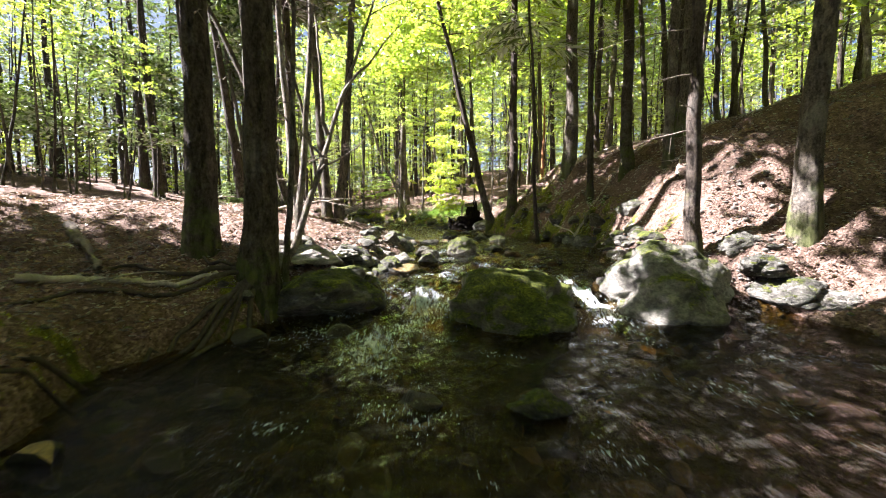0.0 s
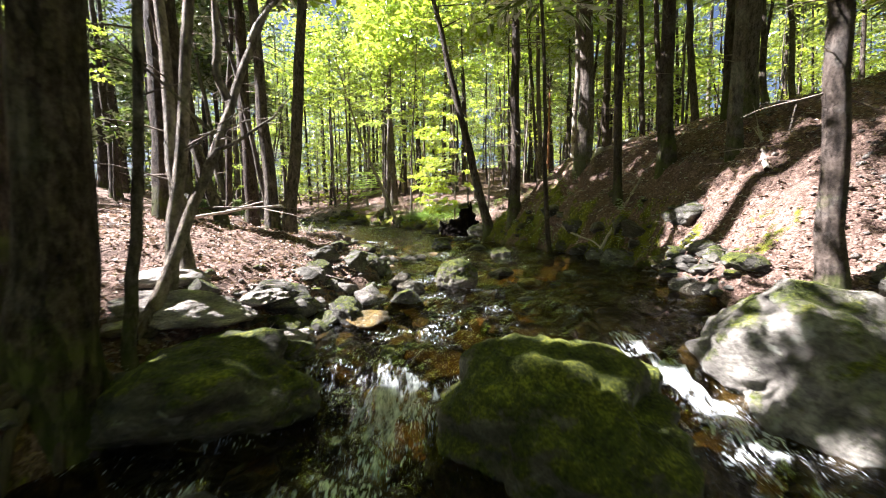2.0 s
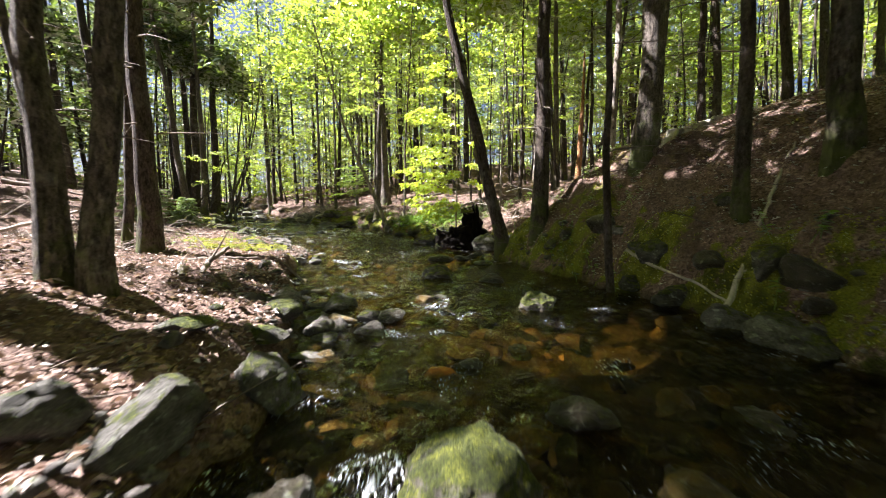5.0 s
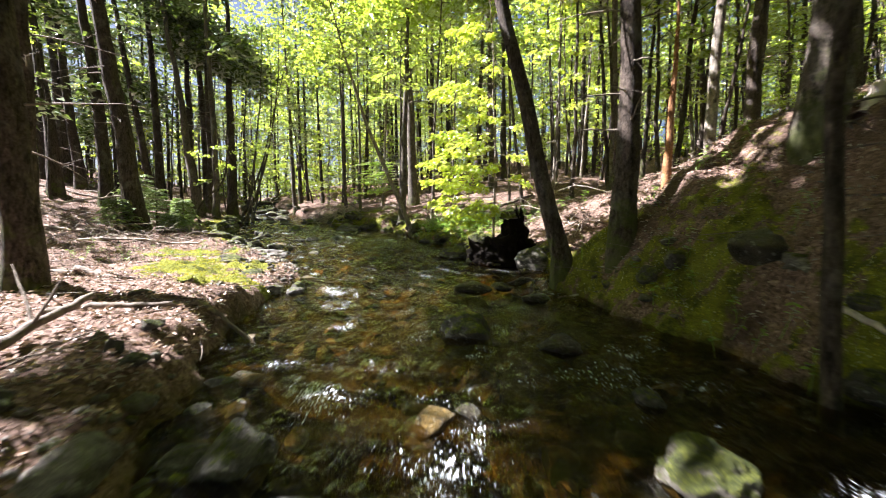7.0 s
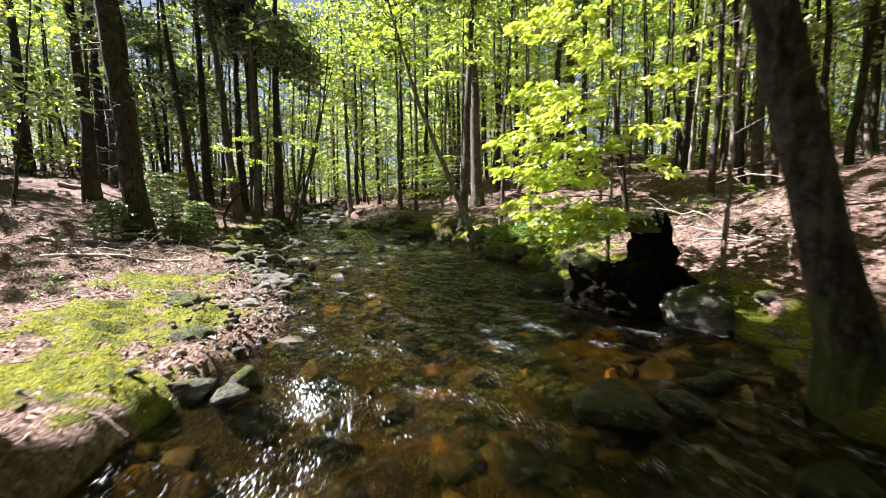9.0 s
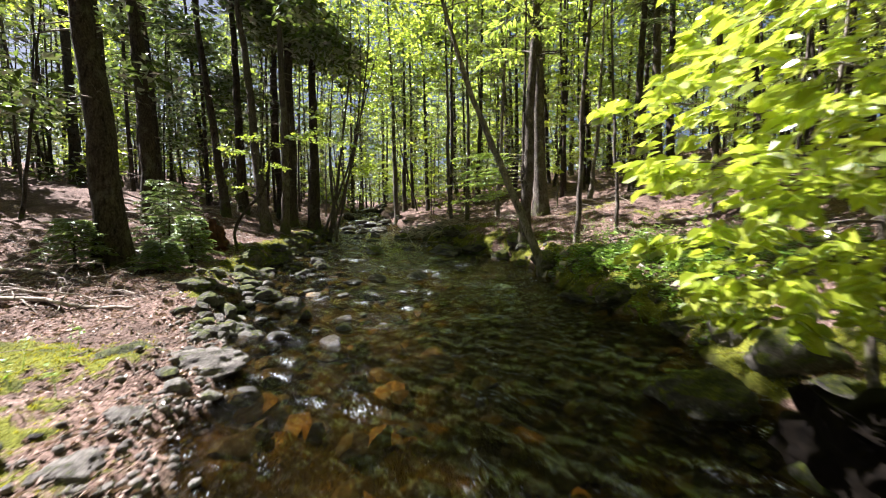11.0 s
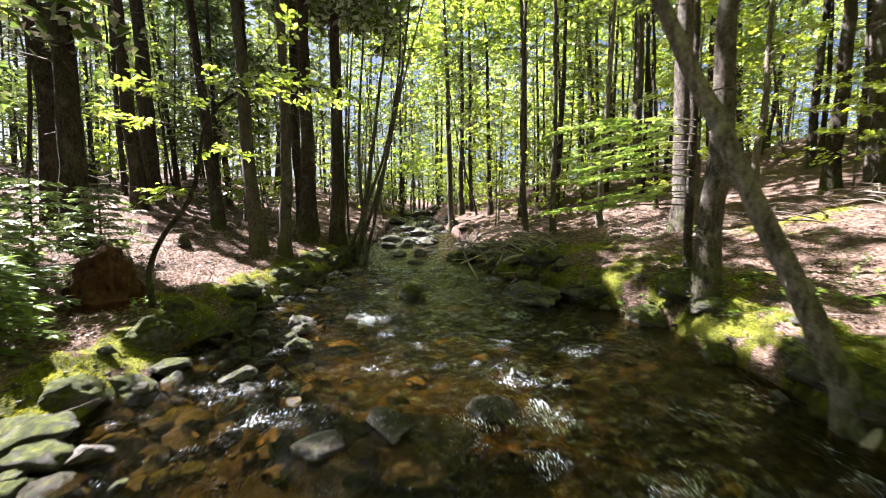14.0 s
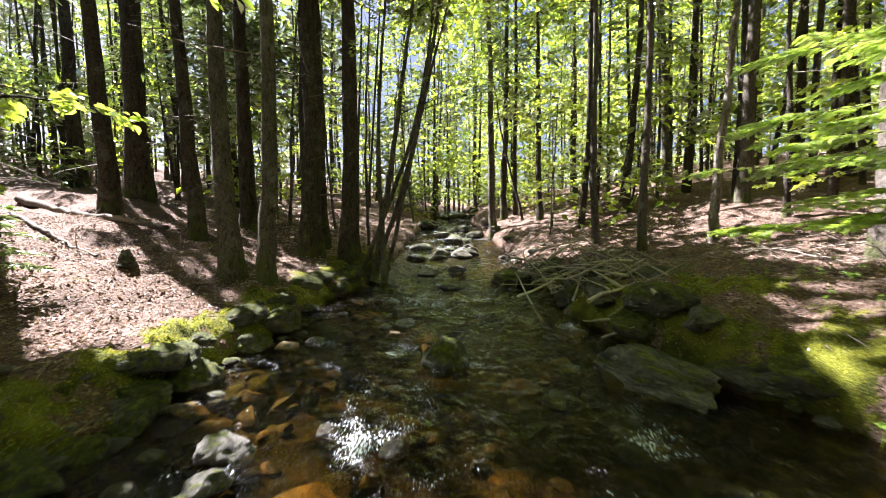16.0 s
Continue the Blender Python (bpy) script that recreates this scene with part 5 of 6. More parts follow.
tagged(green.build("crown", LEAF_GREEN, crook, False), kind="stuff")
TAKEN.append((-9.75, 22.9))
tagged(stand(crook, -9.75, 22.9), "crooked thin sapling with bright leaves reaching over the stream", "tree", "trees of the wood")

# low hemlock boughs and bushes
def hemlock_bush(seed, x, y, tall, reach, boughs=26, sprays=70, label=""):
    rng = np.random.default_rng(seed)
    bush = new("hemlock_sapling")
    p = trunk_line(tall, (0, 0), (0.02, 0), rng, 10)
    make_trunk(bush, p, 0.03, rng, BARK_DARK, 7, 0.2)
    wood, green = Pile(), Pile()
    for i in range(boughs):
        z = 0.12 * tall + 0.85 * tall * i / boughs
        a = i * 2.4
        b, rad = bough(at_height(p, z), (np.cos(a), np.sin(a), 0.25), reach * (1.1 - 0.8 * i / boughs), 0.01, rng, 0.3)
        wood.add(*tube(b, rad, 4))
        green.add(*needle_sprays(b, rng, sprays, 0.13, 0.05, 0.28))
    tagged(wood.build("twigwork", TWIG, bush), kind="stuff")
    tagged(green.build("crown", NEEDLE_BUSH, bush, False), kind="stuff")
    TAKEN.append((x, y))
    return tagged(stand(bush, x, y), label or "bushy young hemlock with soft green needles", "shrub", "young hemlocks")


hemlock_bush(90, -9.1, 21.1, 1.1, 0.55)
hemlock_bush(91, -10.3, 21.5, 1.4, 0.75)
hemlock_bush(92, -9.7, 19.3, 0.9, 0.6)
hemlock_bush(93, -11.5, 22.2, 1.8, 1.0)
hemlock_bush(94, -8.6, 20.1, 0.6, 0.5)
hemlock_bush(95, -12.9, 23.6, 1.4, 0.9)

spray_tree = conifer(96, 9.0, 0.07, (0.0, 0), crown_from=5.5, dead=10, boughs=7, label="slim hemlock with long level boughs over the stream", name="hemlock_tree", needles=NEEDLE_FRESH)
hrng = np.random.default_rng(97)
wood, green = Pile(), Pile()
for i in range(13):
    a = radians(178 + hrng.uniform(-40, 40))
    b, rad = bough(np.array([0, 0, 1.15 + 0.11 * i]), (np.cos(a), np.sin(a), hrng.uniform(0.0, 0.22)), hrng.uniform(1.2, 2.5), 0.012, hrng, 0.12, 8)
    wood.add(*tube(b, rad, 4))
    for _ in range(14):
        j = hrng.integers(2, 8)
        s = hrng.choice([-1.0, 1.0])
        d = unit(b[-1] - b[0])
        c, rad2 = bough(b[j], d * 0.8 + np.cross(d, [0, 0, 1]) * s * 0.7, hrng.uniform(0.25, 0.6), 0.004, hrng, 0.12, 5)
        wood.add(*tube(c, rad2, 3))
        green.add(*needle_sprays(c, hrng, 60, 0.075, 0.03, 0.06))
    green.add(*needle_sprays(b, hrng, 60, 0.08, 0.025, 0.06))
tagged(wood.build("low_twigwork", TWIG, spray_tree), kind="stuff")
tagged(green.build("low_foliage", NEEDLE_FRESH, spray_tree, False), kind="stuff")
TAKEN.append((-2.9, 27.3))
stand(spray_tree, -2.9, 27.3)

# where the sun reaches the ground: x, y, radius
SUNNY = ((-1.1, 5.7, 0.8), (-1.6, 6.6, 1.4), (-2.4, 7.8, 1.2), (-4.2, 14.8, 2.0), (-5.6, 16.6, 1.8), (-3.0, 11.8, 0.9), (1.9, 19.4, 0.6), (2.8, 18.6, 1.4), (4.6, 7.4, 0.5), (5.6, 6.6, 0.45), (3.1, 5.2, 0.6), (3.3, 7.2, 0.7),
         (-7.7, 20.9, 0.9), (-10.6, 26.4, 0.5), (-6.0, 19.2, 1.0), (-11.5, 27.5, 0.9), (-13.6, 26.5, 2.2), (-17.5, 26.5, 2.2), (-1.0, 29.0, 2.2), (1.2, 27.0, 2.2), (-7.4, 26.0, 0.5), (-2.6, 27.1, 0.45), (-9.6, 24.6, 0.3), (-6.2, 23.6, 0.3), (-4.0, 21.6, 0.5), (-8.2, 21.8, 0.4), (-5.5, 7.5, 1.0), (-7.6, 8.4, 1.2), (-4.2, 6.6, 0.8), (3.6, 17.4, 1.2), (4.8, 16.4, 1.0), (-2.6, 12.6, 0.7), (-1.7, 5.3, 0.6), (0.0, 5.7, 0.3), (0.1, 10.2, 0.25), (-0.3, 6.4, 0.5), (-0.6, 11.4, 0.3), (-1.5, 15.0, 0.4), (-4.6, 20.6, 0.3), (-1.8, 12.9, 0.3), (0.9, 4.6, 0.6), (1.38, 10.2, 0.5), (-3.2, 27.9, 0.5),
         (1.5, 18.6, 0.9), (2.4, 18.7, 0.8), (0.9, 16.8, 0.5), (1.3, 17.5, 0.5), (4.2, 3.9, 0.5), (0.2, 22.0, 0.15), (-12.0, 35.0, 1.0), (-14.5, 38.5, 1.3), (4.4, 14.4, 0.3), (-1.9, 27.0, 1.2), (-0.1, 5.7, 0.4), (-1.3, 14.9, 0.1), (-2.8, 19.1, 0.2), (-3.4, 18.1, 0.1),
         (-4.1, 20.8, 0.2), (-7.0, 22.2, 0.2), (-6.0, 25.1, 0.4), (-4.6, 24.9, 0.3), (-7.2, 25.2, 0.2), (-8.9, 27.1, 0.15), (-7.2, 24.4, 0.3))


def in_sun(x, y, z, margin=0.7):
    """Whether a crown at that place would shade one of the sunny spots."""
    h = z - 1.0
    gx, gy = x + 0.85 * h, y - 0.1 * h
    return any((gx - a) ** 2 + (gy - b) ** 2 < (r + margin) ** 2 for a, b, r in SUNNY)


# deep shade: x, y, radius
SHADE = ((5.0, 7.3, 0.7), (4.3, 8.6, 0.7), (5.8, 8.4, 0.8), (5.6, 5.8, 0.6),  (3.2, 10.0, 1.3), (2.9, 12.0, 1.4), (2.4, 14.0, 1.6), (0.8, 14.6, 1.2), (1.4, 12.4, 1.3), (0.5, 2.5, 1.6), (2.6, 2.6, 1.6), (-1.6, 2.6, 1.2), (-2.6, 3.6, 1.2), (0.5, 0.5, 1.8), (2.8, 8.6, 1.0), (1.6, 16.4, 1.0), (1.5, 18.0, 0.8), (-10.8, 25.8, 0.7), (-6.0, 31.0, 1.4), (-12.5, 31.0, 1.5), (-3.4, 25.3, 1.2), (-2.2, 20.6, 1.2), (-9.0, 23.4, 0.7), (-5.5, 25.3, 0.9), (-4.8, 27.8, 0.9), (-1.0, 14.6, 0.6), (2.0, 15.4, 1.0), (-1.6, 10.4, 0.6), (-2.4, 1.2, 1.4), (-3.6, 2.4, 1.4), (-0.6, 3.4, 1.0), (2.0, 7.6, 1.1), (1.2, 9.4, 1.2), (1.7, 6.3, 0.8), (2.5, 6.2, 0.6), (1.6, 3.4, 1.0), (1.6, 11.0, 1.0), (2.6, 15.6, 1.0), (-2.6, 16.0, 0.8), (-2.6, 19.0, 1.0))


def in_shade(x, y, z):
    h = z - 1.0
    gx, gy = x + 0.85 * h, y - 0.1 * h
    return any((gx - a) ** 2 + (gy - b) ** 2 < r * r for a, b, r in SHADE)


# the wood all round: a few kinds, set out again and again
kinds = []
for i in range(4):  # high thin crowns that let the sun through
    kinds.append(conifer(200 + i, 15.0 + 2 * (i % 3), 0.11 + 0.03 * (i % 3), (0.02 * (i - 2), 0.01 * i), crown_from=8.0 + 1.0 * (i % 3), dead=24, boughs=20, sprays=26, reach=1.5, sides=9, mat=(BARK_DARK, BARK_DARK, BARK_GREY)[i % 3], name_parts=False, label="tall slim conifer of the wood with dead lower twigs"))
for i in range(4):  # full crowns, farther off
    kinds.append(conifer(205 + i, 14.0 + 2 * (i % 3), 0.13 + 0.03 * (i % 3), (0.02 * (i - 2), 0.01 * i), crown_from=3.5 + 1.2 * (i % 3), dead=14, boughs=40, sprays=22, reach=2.4, sides=8, mat=(BARK_DARK, BARK_DARK, BARK_GREY)[i % 3], name_parts=False, label="tall conifer of the far wood with a full green crown"))
for i in range(5):
    kinds.append(broadleaf(210 + i, 10.0 + i, 0.07 + 0.02 * (i % 3), (0.05 * (i - 2), 0.03), (0.03, 0), crown_from=1.8 + 0.6 * i, boughs=26, count=92, reach=2.5, size=0.155, leaf=(LEAF_BRIGHT, LEAF_GREEN)[i % 2], mat=(BARK_GREY, BARK_DARK, BARK_PALE)[i % 3], sides=8, name_parts=False, label="slim broadleaf tree of the wood in fresh spring leaf"))
for i in range(3):
    kinds.append(broadleaf(220 + i, 3.4 + i, 0.025, (0.06 * (i - 1), 0.0), (0.04, 0), crown_from=0.8, boughs=18, count=60, reach=1.4, size=0.13, leaf=LEAF_BRIGHT, mat=BARK_GREY, sides=6, name="sapling", name_parts=False, label="thin understorey sapling with bright spring leaves", up=(-0.05, 0.4)))
for i in range(2):  # bare thin poles
    kinds.append(broadleaf(225 + i, 9.0, 0.045 + 0.015 * i, (0.06 * (i - 0.5), 0.0), (0.05, 0), crown_from=5.5, boughs=10, count=30, reach=1.1, size=0.14, leaf=LEAF_GREEN, mat=(BARK_GREY, BARK_DARK)[i], sides=7, stubs=16, name_parts=False, label="thin bare-stemmed pole of the crowded wood"))
used = [False] * len(kinds)
wrng = np.random.default_rng(300)
path = np.array([row[1:3] for row in PATH])
made = 0
for attempt in range(20000):
    if made >= 520:
        break
    if wrng.random() < 0.88:
        a, d = radians(wrng.uniform(-66, 100)), 4 + 56 * wrng.random() ** 0.8
        x, y = -1 - d * np.sin(a), 6 + d * np.cos(a)
    else:
        x, y = wrng.uniform(-14, 12), wrng.uniform(-16, 2.5)
    away = np.hypot(path[:, 0] - x, path[:, 1] - y).min()
    sunny = (-22 < x < -5 and 3 < y < 11) or (-30 < x < -12.5 and 22 < y < 26.5)
    pick = wrng.random()
    # full-crowned conifers beside and behind the start, mostly unseen, added to shade the pool
    if y < 2.5:
        k = 4 + int(wrng.integers(0, 4))
    elif sunny and y > 16 and pick < 0.5:
        k = int(wrng.integers(0, 4)) + 4 * (pick < 0.2)
    elif sunny:
        k = int(wrng.integers(0, 4)) if pick < 0.16 else (16 + int(wrng.integers(0, 2)) if pick < 0.4 else 13 + int(wrng.integers(0, 3)))
    elif x < -5 and 11 < y < 32 and pick > 0.85:
        k = 16 + int(wrng.integers(0, 2))
    elif x < -5 and 11 < y < 32 and pick <= 0.85:
        k = int(wrng.integers(0, 4)) + 4 * (pick < 0.6 and away > 6.5)
    elif away < 14:
        k = int(wrng.integers(0, 4)) if pick < 0.42 else (16 + int(wrng.integers(0, 2)) if pick < 0.72 else (13 + int(wrng.integers(0, 3)) if pick < 0.86 else 8 + int(wrng.integers(0, 5))))
    elif x < -13 and y < 44:
        k = 4 + int(wrng.integers(0, 4)) if pick < 0.6 else (int(wrng.integers(0, 4)) if pick < 0.8 else 13 + int(wrng.integers(0, 3)))
    else:
        k = int(wrng.integers(0, 4)) if pick < 0.22 else (4 + int(wrng.integers(0, 4)) if pick < 0.42 else (8 + int(wrng.integers(0, 5)) if pick < 0.75 else (13 + int(wrng.integers(0, 3)) if pick < 0.86 else 16 + int(wrng.integers(0, 2)))))
    if k < 13 and any(in_sun(x, y, z, 1.6) for z in (4.0, 6.0, 8.0, 10.0, 12.0, 14.0, 16.5)):
        k = 16 + k % 2
    if k >= 16 and any(in_sun(x, y, z) for z in (6.5, 8.0, 9.5)):
        continue
    if 13 <= k < 16 and any(in_sun(x, y, z, 1.2) for z in (1.5, 2.5, 3.5, 4.5)):
        continue
    small = k >= 13
    margin = (0.5 if small else 0.9) if y < 33 else 0.2
    if y < 48 and curve(LEFT, y) - margin < x < curve(RIGHT, y) + margin:
        continue
    if away < (3.4 if small else 4.2) or 6 < y < 20 and 2.5 < x < 6.5:
        continue
    gap = 0.8 if small else 1.2 + 0.012 * np.hypot(x, y)
    if any((x - p) ** 2 + (y - q) ** 2 < gap * gap for p, q in TAKEN):
        continue
    # keep clear the open floors beside the stream
    if -7.5 < x < -1.5 and 9 < y < 19:
        continue
    if 0.0 < x < 3.5 and 16 < y < 20.5 or -4 < x < 1.5 and 20 < y < 25:
        continue
    TAKEN.append((x, y))
    made += 1
    s = wrng.uniform(0.8, 1.25)
    tilt = 4.0 if k >= 13 else 2.0
    m = pose(x, y, height(x, y) - 0.05, wrng.normal(0, tilt), wrng.normal(0, tilt), wrng.uniform(0, 360)) @ Matrix.Scale(s, 4)
    if used[k]:
        copy_thing(kinds[k], m)
    else:
        used[k] = True
        kinds[k].matrix_basis = m


def canopy():
    """High foliage round the stream's trees, added to cut light, with gaps for sun."""
    rng = np.random.default_rng(320)
    broad, green, dark = Pile(), None, Pile()
    for x0, y0 in TAKEN:
        if not (-16 < x0 < 12 and -16 < y0 < 33):
            continue
        green = dark if x0 < -4 and y0 > 9 else broad
        for trial in range(70):
            a, d = rng.uniform(0, 6.3), 2.6 * rng.random() ** 0.6
            x, y, z = x0 + d * np.cos(a), y0 + d * np.sin(a), height(x0, y0) + rng.uniform(8.5, 15.5)
            if in_sun(x, y, z, 1.2) or trial > 16 and not in_shade(x, y, z):
                continue
            size, m = rng.uniform(0.8, 1.4), 66
            q = unit(rng.normal(size=(m, 3))) * rng.random((m, 1)) ** 0.5 * [size * 1.3, size * 1.3, size * 0.55]
            v, f = leaves(q + [x, y, z], rng.normal(size=(m, 3)) * [1, 1, 0.4], np.array([0, 0, 1.0]) + rng.normal(0, 0.5, (m, 3)), 0.37 * rng.uniform(0.6, 1.3, m), 0.22)
            green.add(v, f)
    # leaf clumps on no tree, added sunward to darken the deep-shade places
    for sx, sy, sr in SHADE:
        for _ in range(int(9 * sr * sr) + 4):
            h, a, d = rng.uniform(7.5, 13.0), rng.uniform(0, 6.3), sr * rng.random() ** 0.5
            x, y, z = sx + d * np.cos(a) - 0.85 * h, sy + d * np.sin(a) + 0.1 * h, 1.0 + h
            if in_sun(x, y, z, 0.8):
                continue
            m = 60
            q = unit(rng.normal(size=(m, 3))) * rng.random((m, 1)) ** 0.5 * [1.0, 1.0, 0.5]
            (dark if x < -4 else broad).add(*leaves(q + [x, y, z], rng.normal(size=(m, 3)) * [1, 1, 0.4], np.array([0, 0, 1.0]) + rng.normal(0, 0.5, (m, 3)), 0.37 * rng.uniform(0.6, 1.3, m), 0.22))
    tagged(broad.build("canopy", LEAF_GREEN, None, False), "high spring foliage along the stream, partly loose clumps added for shade", "foliage", kind="stuff")
    tagged(dark.build("conifer_canopy", NEEDLE, None, False), "high dark conifer foliage along the stream, partly loose clumps added for shade", "foliage", kind="stuff")


canopy()


def far_woods(name, seed, mat, clumps, share_left, label, angles=(-75, 105), reach=(26, 78), low=0.5, leaf=0.36):
    """Foliage of the wood past the trees that can be told apart."""
    rng = np.random.default_rng(seed)
    green = Pile()
    n = 0
    while n < clumps:
        a, d = radians(rng.uniform(*angles)), rng.uniform(*reach)
        x, y = -3 - d * np.sin(a), 12 + d * np.cos(a)
        if low < 9 and y < 42 and curve(LEFT, y) - 2.5 < x < curve(RIGHT, y) + 2.5 or rng.random() > (share_left if a > 0.5 else 1 - share_left):
            continue
        top = 5.0 if x < -20 and y < 30 and low < 9 else 20.0 if low >= 9 else 16.0
        n += 1
        z = height(x, y) + low + (top - low) * rng.random() ** 1.1
        if low > 2 and y < 12.0 + 0.5 * (-3 - x) or d < 40 and any(in_sun(x, y, z + up, 1.0) for up in (-0.6, 0.6)):
            continue
        size, m = rng.uniform(1.0, 2.1), 105
        q = unit(rng.normal(size=(m, 3))) * rng.random((m, 1)) ** 0.5 * [size * 1.3, size * 1.3, size * 0.65]
        axis = rng.normal(size=(m, 3)) * [1, 1, 0.4]
        v, f = leaves(q + [x, y, z], axis, np.array([0, 0, 1.0]) + rng.normal(0, 0.55, (m, 3)), leaf * rng.uniform(0.6, 1.3, m), leaf * 0.58)
        green.add(v, f)
    tagged(green.build(name, mat, None, False), label, "foliage", kind="stuff")


def far_trunks():
    rng = np.random.default_rng(312)
    pile = Pile()
    n = 0
    while n < 430:
        a, d = radians(rng.uniform(-72, 102)), rng.uniform(24, 72)
        x, y = -3 - d * np.sin(a), 12 + d * np.cos(a)
        if y < 46 and curve(LEFT, y) - 1 < x < curve(RIGHT, y) + 1:
            continue
        n += 1
        r, z = rng.uniform(0.04, 0.13), height(x, y)
        lean = rng.normal(0, 0.035, 2)
        k = np.array([-0.3, 3, 8, 15.0])
        pile.add(*tube(np.stack([x + lean[0] * k + rng.normal(0, 0.06, 4), y + lean[1] * k, z + k], -1), r * np.array([1.25, 1.0, 0.75, 0.3]), 6))
    tagged(pile.build("far_trunks", BARK_DARK), "crowded dark trunks of the wood far behind", "trees", kind="stuff")


far_trunks()
far_woods("far_foliage", 310, LEAF_GREEN, 1150, 0.18, "sunlit spring foliage of the wood far behind")
far_woods("near_conifer_foliage", 313, NEEDLE, 330, 1.0, "dark drooping conifer foliage above the leafy bank", (34, 92), (13, 34), 3.0)
# never in view: added behind the camera to hold off low sky light
far_woods("rear_foliage", 314, LEAF_GREEN, 620, 0.5, "unseen spring foliage added downstream to keep out sky light", (105, 285), (17, 48), 0.5, 0.6)
far_woods("high_foliage", 315, LEAF_GREEN, 190, 0.5, "high spring crowns above the stream's far reach", (-25, 32), (24, 40), 9.0)
far_woods("far_conifer_foliage", 311, NEEDLE, 850, 0.84, "dark conifer foliage of the wood far behind")


# ---- stumps, logs and dead wood ----
def stump(seed, x, y, wide, tall, mat, label, jag=0.35):
    """A ragged, rotten stump: a tapered core with deep folds and a torn top."""
    bm = bmesh.new()
    bmesh.ops.create_icosphere(bm, subdivisions=5, radius=1.0)
    off = Vector((seed * 7.3, seed * 3.1, 0))
    for v in bm.verts:
        p = v.co.copy()
        k = (p.z + 1) / 2
        round_off = min(1.0, math.hypot(p.x, p.y) * 2.4) / max(0.02, math.hypot(p.x, p.y))
        fold = 0.22 * noise.noise(Vector((p.x * 1.6, p.y * 1.6, p.z * 0.9)) + off) + 0.20 * noise.noise(Vector((p.x * 4.0, p.y * 4.0, p.z * 2.2)) + off) + 0.10 * noise.noise(p * 9 + off)
        torn = jag * noise.noise(Vector((p.x * 3.4, p.y * 3.4, 3.0)) + off) * max(0.0, k - 0.4)
        side = round_off * (1.2 - 0.85 * k ** 0.8) * (1 + fold)
        v.co = Vector((p.x * side * wide / 2, p.y * side * wide / 2, tall * (k * (1 + torn + fold * 0.35) - 0.1)))
    ob = part("stump", bm, mat, None)
    ob.matrix_basis = pose(x, y, height(x, y), 0, 0, seed * 40)
    return tagged(ob, label, "stump")


def rotten_stump(x, y, z):
    """A broken stump: a torn tower on a spread, hollowed root plate, with moss grown over its top."""
    thing = new("stump")
    lobes = (("tower", CHAR, 0.08, 0.0, 0.72, 1.18, 0.55), ("root_plate", CHAR, -0.42, 0.05, 0.95, 0.55, 0.3), ("root_plate", CHAR, 0.42, 0.12, 0.8, 0.5, 0.3), ("root_plate", CHAR, -0.05, -0.12, 0.9, 0.7, 0.35),
             ("moss_cap", ROCK_LUSH, 0.1, 0.0, 0.42, 0.18, 0.3), ("moss_cushion", ROCK_MOSS, -0.62, 0.0, 0.42, 0.3, 0.3), ("moss_cushion", ROCK_MOSS, 0.55, -0.1, 0.4, 0.28, 0.3))
    for i, (name, mat, cx, cy, wide, tall, jag) in enumerate(lobes):
        bm = bmesh.new()
        bmesh.ops.create_icosphere(bm, subdivisions=5 if i == 0 else 4, radius=1.0)
        off = Vector((3.7 * i + 1.3, 5.1 * i, 4.0))
        for v in bm.verts:
            p = v.co.copy()
            k = (p.z + 1) / 2
            flat = min(1.0, math.hypot(p.x, p.y) * 2.0) / max(0.02, math.hypot(p.x, p.y))
            fold = 0.30 * noise.noise(Vector((p.x * 1.9, p.y * 1.9, p.z * 0.8)) + off) + 0.24 * noise.noise(Vector((p.x * 4.2, p.y * 4.2, p.z * 1.8)) + off) + 0.12 * noise.noise(p * 9 + off)
            torn = jag * 1.6 * noise.noise(Vector((p.x * 2.6, p.y * 2.6, 3.0)) + off) * max(0.0, k - 0.3)
            side = flat * (1.12 - (0.62 if i == 0 else 0.42) * k) * (1 + (1.5 if i == 0 else 1.0) * fold)
            v.co = Vector((cx + 0.12 * (i == 0) * k + p.x * side * wide / 2, cy + p.y * side * wide / 2, tall * (k * (1 + torn + fold * 0.2) - 0.08) + (1.02 if name == "moss_cap" else 0.0)))
        part(name, bm, mat, thing, "yellow-green moss cushion" if name.startswith("moss") else "")
    thing.matrix_basis = pose(x, y, z, 0, 0, -8)
    return tagged(thing, "black rotten stump with a torn mossy top above the water", "stump")


rotten_stump(1.08, 17.5, 0.82)
stump(3, -10.4, 22.65, 1.0, 0.85, ROT, "rotten reddish stump on the leafy bank", 0.3)
stump(4, -3.1, 7.5, 0.28, 0.32, ROCK_MOSS, "small moss-grown stump on the leafy bank", 0.4)
stump(5, -13.5, 25.5, 0.3, 0.28, ROCK_MOSS, "small mossy stump on the leafy floor", 0.4)


